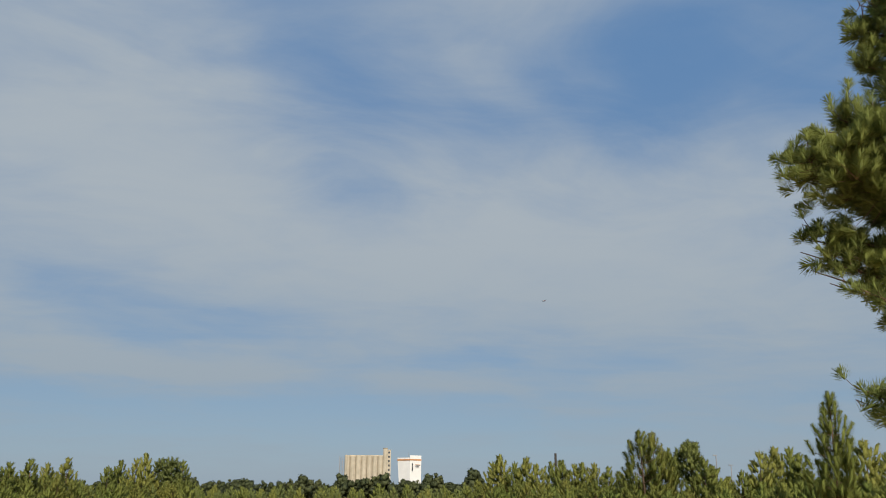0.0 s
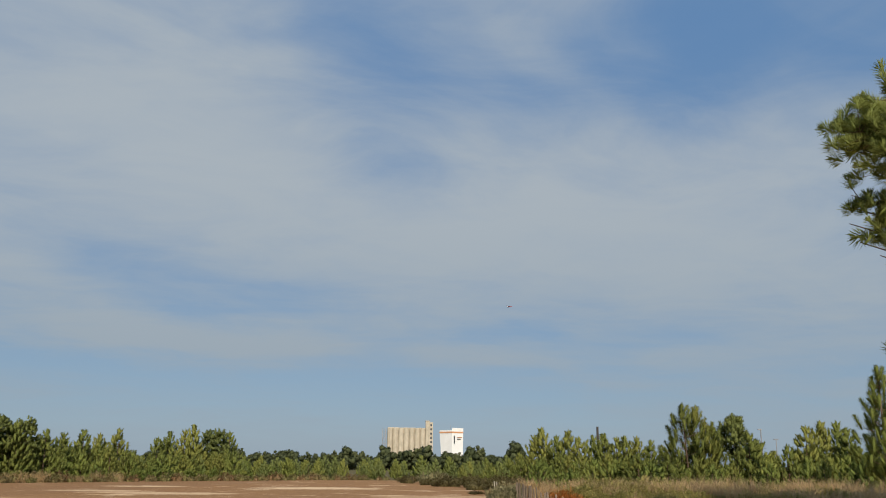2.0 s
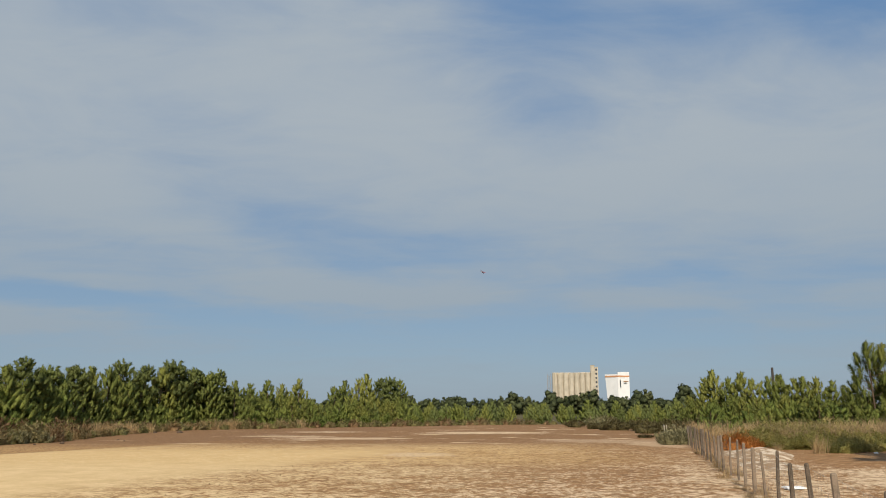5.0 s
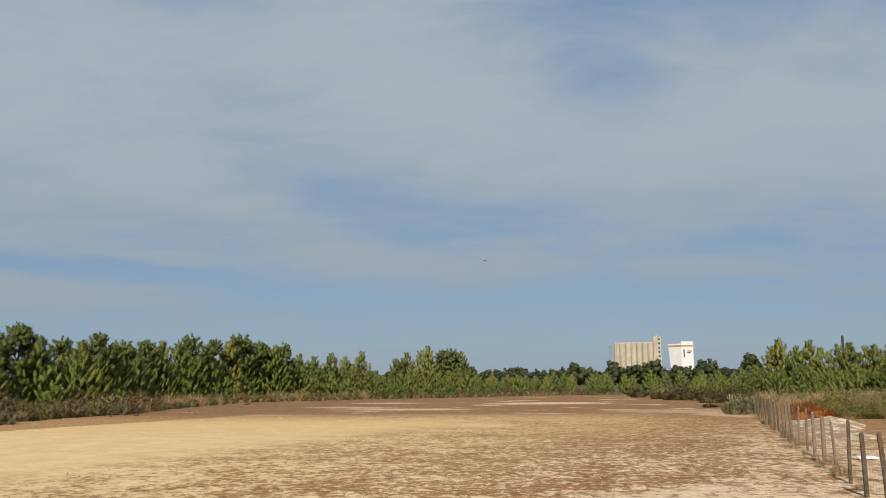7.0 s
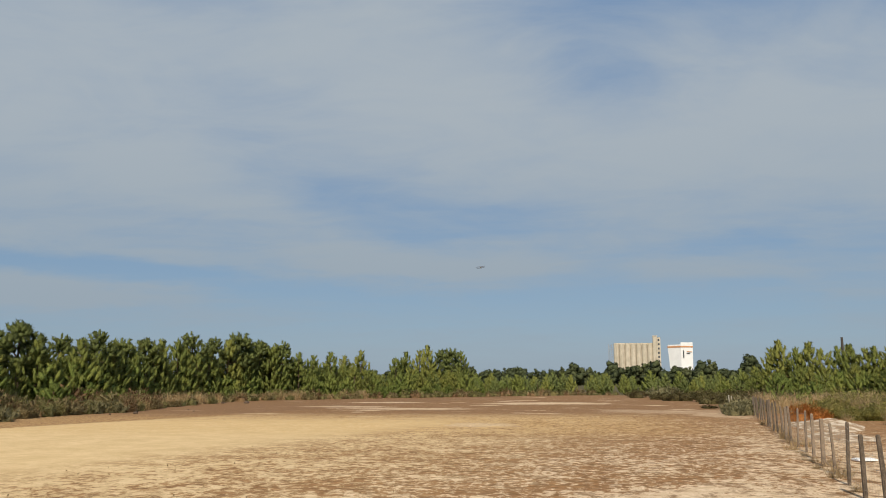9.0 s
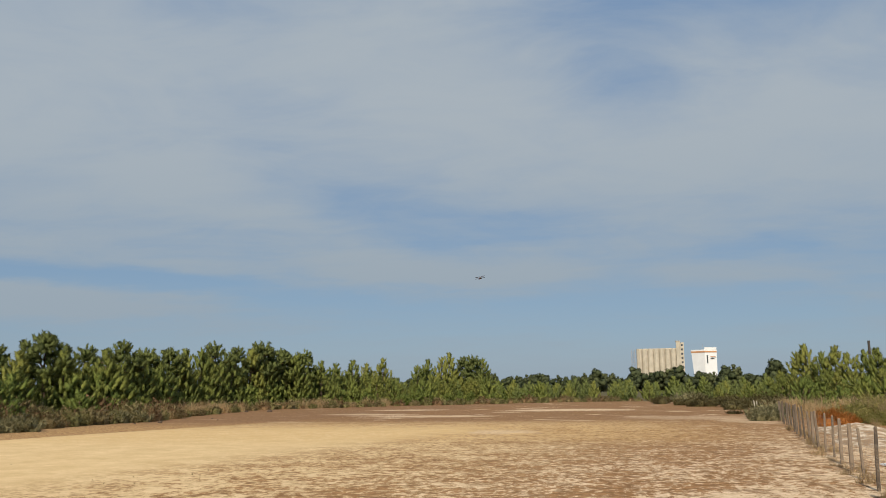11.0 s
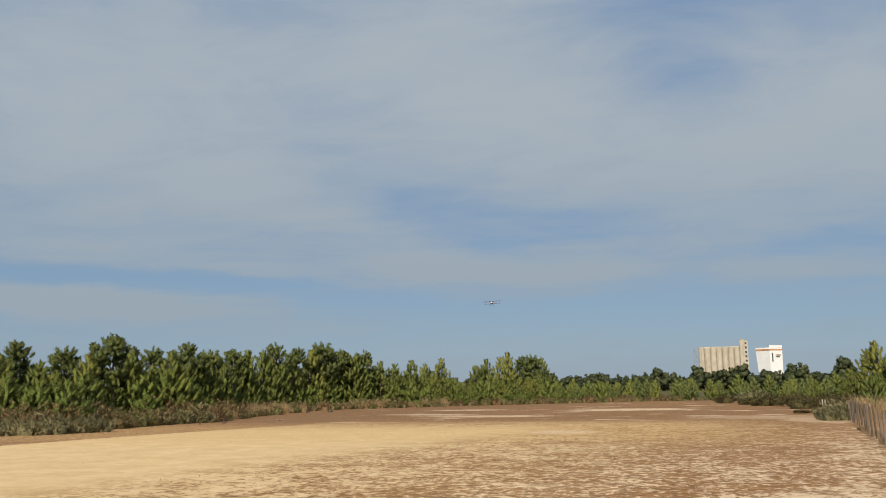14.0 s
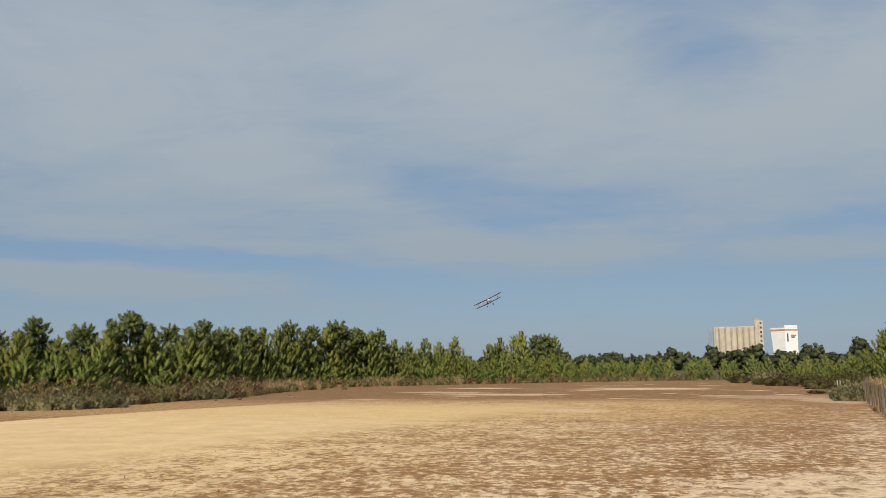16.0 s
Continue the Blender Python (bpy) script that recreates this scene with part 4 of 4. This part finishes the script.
tall_pole(21.1, 2.62, 104, 0.17, DARK_POLE, "dark bare dead trunk above the young pines", "dead_trunk")
ob, z = tall_pole(31.15, 2.45, 200, 0.14, GREY_STEEL, "slender grey lamp post beyond the trees", "lamp_post")
b = Bits()
b.box((-0.7, -0.15, z - 0.1), (0.2, 0.15, z + 0.08))
part("lamp_head", b, GREY_STEEL, ob)
ob, z = tall_pole(32.0, 1.85, 230, 0.12, GREY_STEEL, "slender grey lamp post beyond the trees", "lamp_post")
b = Bits()
b.box((-0.6, -0.15, z - 0.1), (0.6, 0.15, z + 0.08))
part("lamp_head", b, GREY_STEEL, ob)


# ---- the silos ----
def make_silo():
    dist = 750.0
    left, right = spot(7.32, 2.42, dist), spot(9.85, 2.42, dist)
    a, h = radians(8.6), 33.4
    width = (right - left).length
    m = pose(dist * math.sin(a), dist * math.cos(a), 0, 0, 0, -8.6)
    silo = thing("grain_silo", "tall old beige concrete grain silo with ribbed cylinders", "silo", m)
    x0 = -width * 0.52
    n = 7
    r = width / n / 2
    for i in range(n):
        b = Bits()
        cx = x0 + r * (2 * i + 1)
        b.prism([(cx + r * 1.02 * math.cos(2 * math.pi * k / 24), r * 1.02 * math.sin(2 * math.pi * k / 24)) for k in range(24)], 0, h - 0.25 * (i % 2))
        part("cylinder", b, CONCRETE, silo, smooth=False)
    b = Bits()
    b.box((x0 + 0.4, -r * 0.4, h - 1.6), (x0 + width - 0.2, r * 2.2, h + 0.25))
    b.box((x0 + 1, r * 0.6, 0), (x0 + width - 1, r * 2.2, h - 1.3))
    part("gallery", b, CONCRETE_TOP, silo)
    b = Bits()
    tx0, tx1, th = x0 + width - 0.1, x0 + width + 6.2, 39.4
    b.box((tx0, -3.6, 0), (tx0 + 3.4, 5.5, th))
    b.box((tx0 + 3.41, -3.3, 0), (tx1, 5.2, th - 1.5))
    b.box((tx0 - 0.25, -3.85, th), (tx0 + 3.6, 5.7, th + 0.4))
    b.box((tx0 + 3.62, -3.5, th - 1.49), (tx1 + 0.2, 5.4, th - 1.1))
    tower = part("tower", b, CONCRETE, silo)
    for k in range(6):
        b = Bits()
        z = th - 4.3 - 3.6 * k
        b.box((tx0 + 4.0, -3.36, z), (tx0 + 5.5, -3.0, z + 1.7))
        part("window", b, DARK_GLASS, tower)
    b = Bits()
    for dx in (-4.2, -1.6):
        for dy in (-1.2, 1.2):
            b.box((x0 + dx - 0.15, dy - 0.15, 0), (x0 + dx + 0.15, dy + 0.15, h - 0.5))
    for k in range(15):
        z = 1.5 + k * (h - 2.5) / 15
        b.box((x0 - 4.2, -1.3, z), (x0 - 0.2, 1.3, z + 0.18))
        b.tube([(x0 - 4.2, -1.2, z), (x0 - 1.6, -1.2, z + 2.0)], [0.1, 0.1], 4)
    part("outside_stair", b, GREY_STEEL, silo, "grey steel stair tower")


make_silo()


def make_white_building():
    dist = 700.0
    a = radians(11.58)
    m = pose(dist * math.sin(a), dist * math.cos(a), 0, 0, 0, -11.58)
    hall = thing("white_tower", "tall white industrial tower with an orange band", "building", m)
    h = 30.0
    body, n = Bits(), 0
    # two faces meet at the near corner; the outer edge of one leans inwards to its foot
    lower = [(-8.2, 5.0), (-0.2, -1.6), (8.6, 3.2), (8.0, 14), (-6, 14)]
    upper = [(-10.4, 5.0), (-0.2, -2.0), (8.9, 3.2), (8.0, 15), (-8, 15)]
    k = len(lower)
    body.v += [(x, y, 0.0) for x, y in lower] + [(x, y, h) for x, y in upper]
    for i in range(k):
        j = (i + 1) % k
        body.f.append((i, j, k + j, k + i))
    body.f.append(tuple(range(k, 2 * k)))
    wall = part("wall", body, WHITE_PAINT, hall)
    b = Bits()
    b.prism([(x * 1.012, y * 1.012 - 0.12) for x, y in upper], h - 2.3, h - 1.1)
    part("orange_band", b, ORANGE_PAINT, wall, "orange painted band")
    b = Bits()
    b.prism([(-0.2, -1.9), (8.9, 3.1), (8.0, 12), (-0.4, 10)], h + 0.01, h + 1.7)
    part("parapet", b, WHITE_PAINT, hall)
    slope = Matrix.Rotation(math.atan2(5.0, 9.1), 4, "Z")
    b = Bits()
    b.box((1.7, -0.45, h - 10.5), (2.5, 0.3, h - 4.5), Matrix.Translation((-0.2, -2.0, 0)) @ slope)
    part("window_strip", b, DARK_GLASS, wall)
    for k, w in ((0, 4.2), (1, 3.0)):
        b = Bits()
        b.box((4.9, -0.40, h - 5.8 - 1.4 * k), (4.9 + w, 0.2, h - 5.35 - 1.4 * k), Matrix.Translation((-0.2, -2.0, 0)) @ slope)
        part("sign_bar", b, (ORANGE_PAINT, DARK_GLASS)[k], wall)
    b = Bits()
    b.tube([(-1.5, 3, h), (-1.5, 3, h + 4.5)], [0.12, 0.06], 5)
    part("mast", b, GREY_STEEL, hall)


make_white_building()


# ---- small things on the field ----
def sand_material():
    m, g = material("white_sand")
    at = g.add("ShaderNodeTexCoord").outputs["Object"]
    n = g.noise(g.scaled(at, (1.0, 0.7, 1)), 2.4, 6, 0.7, 0.4)
    grain = g.noise(at, 30.0, 4, 0.7)
    c = g.mix(g.ramp(n, 0.46, 0.6), (0.33, 0.22, 0.13, 1), (0.66, 0.55, 0.42, 1))
    c = g.mix(g.math("MULTIPLY", g.ramp(grain, 0.55, 0.75), 0.3), c, (0.28, 0.19, 0.12, 1))
    finish(g, c, 0.95, g.math("ADD", n, g.math("MULTIPLY", grain, 0.3)), 0.6, 0.06, **{"Specular IOR Level": 0.15})
    return m


def sand_heap(x, y, rx, ry, h, seed, label):
    """A low spread of dug-up sand, highest along its ridge and running out flat."""
    ob = thing("sand_heap", label, "sand", pose(x, y, 0.0, 0, 0, -14))
    b = Bits()
    n, k = 13, 26
    for i in range(n):
        r = i / (n - 1)
        for j in range(k):
            w = 2 * math.pi * j / k
            wide = 1 + 0.28 * noise.noise((math.cos(w) * 1.4 + seed, math.sin(w) * 1.4, 2.0))
            px, py = math.cos(w) * r * rx * wide, math.sin(w) * r * ry * wide
            lump = 0.65 + 0.55 * noise.noise((px * 0.9, py * 0.6, seed)) + 0.3 * noise.noise((px * 2.6, py * 2.2, seed))
            b.v.append((px, py, h * max(0.0, lump) * (1 - r * r) ** 1.4 - 0.16 * r ** 6))
    for i in range(n - 1):
        for j in range(k):
            q = (j + 1) % k
            b.f.append((i * k + j, (i + 1) * k + j, (i + 1) * k + q, i * k + q))
    part("sand", b, bpy.data.materials["white_sand"], ob, smooth=True)


sand_material()
sand_heap(11.7, 32.2, 1.5, 4.6, 0.26, 3.0, "low heap of pale dug-up sand beyond the fence")
sand_heap(9.7, 25.6, 1.3, 3.4, 0.14, 8.0, "low spread of pale sand beyond the fence")


def plate(x, y, w, d, rz, label, name="white_board"):
    ob = thing(name, label, "board", pose(x, y, 0.02, 2, 0, rz))
    b = Bits()
    b.box((-w / 2, -d / 2, 0), (w / 2, d / 2, 0.03))
    b.box((-w / 2 + 0.03, -d / 2 + 0.03, 0.03), (w / 2 - 0.03, d / 2 - 0.03, 0.04))
    part("panel", b, WHITE_PAINT, ob)


plate(7.3, 18.2, 0.42, 0.25, 10, "small white board lying on the sand")
plate(16.3, 32.7, 0.15, 0.12, -20, "crumpled white scrap lying beside the scrub", "white_scrap")


EARTH = plain("dark_earth", (0.09, 0.06, 0.04), 0.98, 20.0, 0.4)


def clod(x, y, s, seed, label="dark clod of earth on the bare field"):
    rng = random.Random(seed)
    ob = thing("earth_clod", label, "clod", pose(x, y, 0))
    bm = bmesh.new()
    bmesh.ops.create_icosphere(bm, subdivisions=2, radius=s * 0.7)
    for v in bm.verts:
        v.co *= 1 + 0.3 * noise.noise(v.co * 4 / s * 0.3 + Vector((seed, 0, 0)))
        v.co.z = max(-0.02, v.co.z * 0.75)
    me = bpy.data.meshes.new("lump")
    bm.to_mesh(me)
    bm.free()
    me.materials.append(EARTH)
    o = new("lump", me)
    o.parent = ob


for k, (x, y, s) in enumerate(((-18.9, 43.0, 0.17), (-21.0, 63.0, 0.2), (-19.6, 41.6, 0.08), (-18.0, 48.0, 0.09), (-17.0, 46.2, 0.07), (-19.2, 63.0, 0.3))):
    clod(x, y, s, 11 + k)
stub = thing("dry_stump", "pale yellow dead plant stump before the heath", "stump", pose(-22.4, 43.6, 0))
b = Bits()
b.tube([(0, 0, -0.1), (0.03, 0, 0.35), (-0.02, 0.02, 0.62)], [0.10, 0.085, 0.07], 7)
part("stem", b, STRAW, stub)
b = Bits()
for _ in range(26):
    b.tuft(R, Vector((R.uniform(-0.16, 0.16), R.uniform(-0.1, 0.1), R.uniform(0.1, 0.8))), (R.uniform(-1, 1), R.uniform(-1, 1), 0.8), 0.16, 0.012, 6, 1.2)
part("dry_foliage", b, STRAW, stub)


def field_grass():
    """Short dry blades scattered over the worn field, thinner on bare sand."""
    rng = random.Random(9)
    b = Bits()
    made = 0
    while made < 520:
        d = 8 + 62 * rng.random() ** 1.6
        a = rng.uniform(-42, 32)
        p = spot(a, 0, d)
        u = p.x * 0.94 - p.y * 0.342
        if d > edge(a) - 1 or noise.noise((p.x * 0.5, p.y * 0.5, 1.7)) + 0.5 * noise.noise((p.x * 1.7, p.y * 1.7, 5.0)) < (0.55 if -26.4 < u < -13 and p.y < 38 else 0.02):
            continue
        b.tuft(rng, Vector((p.x, p.y, 0.0)), (rng.uniform(-0.3, 0.3), rng.uniform(-0.3, 0.3), 1), rng.uniform(0.012, 0.03), 0.006 + 0.0003 * d, 5, 1.3)
        made += 1
    return tagged(new("field_grass", b.mesh("field_grass", STRAW_LOW)), "sparse short dry brown grass on the field", "grass", kind="stuff")


STRAW_LOW = foliage("trampled_grass", (0.36, 0.24, 0.125), (0.55, 0.4, 0.22), (0.48, 0.34, 0.18), 0.2)
field_grass()


# ---- the model biplane ----
def make_biplane():
    """A red and white model biplane of 1.8 m span; its nose points along -y, its right wing along -x."""
    plane = thing("model_biplane", "dark maroon, red and white model biplane in flight", "model aircraft")
    wing_shape = [(-0.5, 0.0), (-0.44, 0.035), (-0.25, 0.055), (0.1, 0.04), (0.5, 0.0), (0.1, -0.012), (-0.3, -0.012)]

    def wing(name, span, chord, z, y, rise, mat):
        b = Bits()
        rings = []
        for k in range(-8, 9):
            q = k / 8
            c = chord * (1 - 0.28 * max(0, abs(q) - 0.8) / 0.2)
            n = len(b.v)
            b.v += [(q * span / 2, y + p * c, z + abs(q) * rise + e * c * 1.6) for p, e in wing_shape]
            rings.append(n)
        s = len(wing_shape)
        for r, t in zip(rings, rings[1:]):
            for k in range(s):
                b.f.append((r + k, r + (k + 1) % s, t + (k + 1) % s, t + k))
        b.f.append(tuple(rings[0] + k for k in reversed(range(s))))
        b.f.append(tuple(rings[-1] + k for k in range(s)))
        return part(name, b, mat, plane, smooth=False)
    wing("upper_wing", 1.80, 0.30, 0.15, -0.10, 0.02, DARK_FILM)
    wing("lower_wing", 1.66, 0.28, -0.085, 0.0, 0.03, DARK_FILM)
    b = Bits()
    rings = ((-0.30, 0.115, 0.0), (0.0, 0.12, 0.01), (0.3, 0.10, 0.02), (0.6, 0.06, 0.035), (0.92, 0.02, 0.05))
    b.tube([(0, y, z) for y, r, z in rings], [r for y, r, z in rings], 12)
    part("fuselage", b, RED_FILM, plane, smooth=True)
    b = Bits()
    b.tube([(0, -0.30, 0), (0, -0.42, 0), (0, -0.47, 0)], [0.118, 0.105, 0.07], 16)
    part("cowl", b, WHITE_FILM, plane, "white engine cowl", smooth=True)
    b = Bits()
    b.tube([(0, -0.46, 0), (0, -0.52, 0), (0, -0.55, 0)], [0.035, 0.03, 0.006], 10)
    prop = part("spinner", b, STEEL, plane, smooth=True)
    b = Bits()
    b.box((-0.21, -0.515, -0.018), (0.21, -0.505, 0.018), Matrix.Rotation(0.5, 4, "Y"))
    part("propeller", b, BLACK, prop)
    b = Bits()
    b.prism([(-0.31, 0.72), (-0.27, 0.66), (0.27, 0.66), (0.31, 0.72), (0.28, 0.92), (-0.28, 0.92)], 0.045, 0.057)
    part("tailplane", b, RED_FILM, plane)
    b = Bits()
    b.prism([(0.64, 0.05), (0.74, 0.22), (0.84, 0.27), (0.96, 0.24), (0.98, 0.02)], -0.006, 0.006, Matrix(((0, 0, 1, 0), (1, 0, 0, 0), (0, 1, 0, 0), (0, 0, 0, 1))))
    part("fin", b, RED_FILM, plane)
    for x in (-0.62, 0.62):
        for y0, y1 in ((-0.02, -0.14), (0.09, 0.0)):
            b = Bits()
            b.tube([(x, y0, -0.06), (x * 1.03, y1, 0.165)], [0.0045, 0.0045], 6)
            part("wing_strut", b, DARK_FILM, plane)
    for x in (-0.08, 0.08):
        b = Bits()
        b.tube([(x, -0.1, 0.1), (x * 1.5, -0.12, 0.155)], [0.005, 0.005], 6)
        part("cabane_strut", b, DARK_FILM, plane)
    for x in (-0.19, 0.19):
        b = Bits()
        b.tube([(x * 0.4, -0.16, -0.09), (x, -0.2, -0.24)], [0.007, 0.006], 6)
        leg = part("undercarriage_leg", b, DARK_FILM, plane)
        b = Bits()
        b.tube([(x - 0.022, -0.2, -0.25), (x + 0.022, -0.2, -0.25)], [0.05, 0.05], 14)
        part("wheel", b, BLACK, leg, smooth=False)
    return plane


BIPLANE = make_biplane()


def make_fly():
    fly = thing("flying_insect", "small dark insect passing before the camera", "insect")
    b = Bits()
    b.tube([(0, -0.004, 0), (0, -0.0025, 0), (0, 0.001, 0), (0, 0.004, 0)], [0.0006, 0.0016, 0.0018, 0.0005], 8)
    part("body", b, DARK_POLE, fly, smooth=True)
    for x in (-1, 1):
        b = Bits()
        b.prism([(0, -0.001), (0.004 * x, -0.0015), (0.0055 * x, 0.001), (0.003 * x, 0.002)][::x], 0.001, 0.0012)
        part("wing", b, GREY_STEEL, fly)
    return fly


FLY = make_fly()


def motions():
    # seconds, direction and distance of the aircraft, its heading (0: straight at +y turned by 180, towards the camera), bank to its right, nose up
    flight = [(0.0, 20.65, 12.62, 300, -60, 0, 0), (0.5, 19.6, 11.9, 270, -62, -2, -4), (1.0, 18.5, 11.25, 245, -66, -4, -4), (1.5, 16.9, 10.95, 222, -70, -8, -3),
              (2.0, 15.37, 10.53, 220, -74, -14, -2), (2.5, 13.44, 10.24, 224, -74, -20, -1), (3.0, 11.47, 9.58, 228, -70, -28, 0), (3.5, 9.05, 9.32, 232, -66, -34, 0),
              (4.0, 6.65, 9.14, 232, -60, -38, 0), (4.5, 4.99, 9.21, 228, -54, -38, 0), (5.0, 2.71, 9.21, 222, -48, -36, 0), (7.5, -1.32, 7.85, 193, -12, -16, 0),
              (8.0, -1.35, 7.72, 186, -6, -6, 0), (10.5, -2.12, 7.46, 147, 4, 14, 7), (11.0, -2.94, 7.37, 138, 5, 12, 7), (11.5, -3.79, 7.4, 129, 5, 3, 7),
              (12.0, -4.67, 7.43, 120, 5, -3, 7), (12.5, -5.09, 7.12, 110, 4, -2, 5), (13.0, -5.57, 6.81, 101, 3, 0, 3), (13.5, -5.96, 6.18, 92, 2, 0, 0),
              (14.0, -6.08, 5.68, 83, 1, 3, -3), (14.5, -6.15, 5.2, 75, 1, 6, -2), (15.0, -6.2, 4.95, 67, 2, 12, 0), (15.5, -6.39, 4.6, 59, 4, 20, 2), (16.0, -7.27, 4.35, 51, 8, 26, 4)]
    rows = []
    for t, az, el, dist, turn, bank, nose in flight:
        p = spot(az, el, dist)
        rows.append((t, pose(p.x, p.y, p.z) @ pose(0, 0, 0, 0, 0, turn) @ pose(0, 0, 0, -nose) @ pose(0, 0, 0, 0, -bank)))
    walk(BIPLANE, rows)
    here = spot(-29.04, 6.66, 1.75)
    away = Vector((-1.6, 0.3, 0.25))
    walk(FLY, [(0.0, pose(*(here + away * 4), 0, 0, 80)), (12.2, pose(*(here + away * 1.6), 0, 0, 80)), (12.4, pose(*(here + away * 0.45), 0, 0, 80)),
               (12.5, pose(*here, 0, 0, 85)), (12.6, pose(*(here + away * 0.45 + Vector((0, 0, 0.1))), 0, 0, 150)), (12.8, pose(*(here + away * 1.6), 0, 0, 200)), (16.0, pose(*(here + away * 4), 0, 0, 200))])


motions()
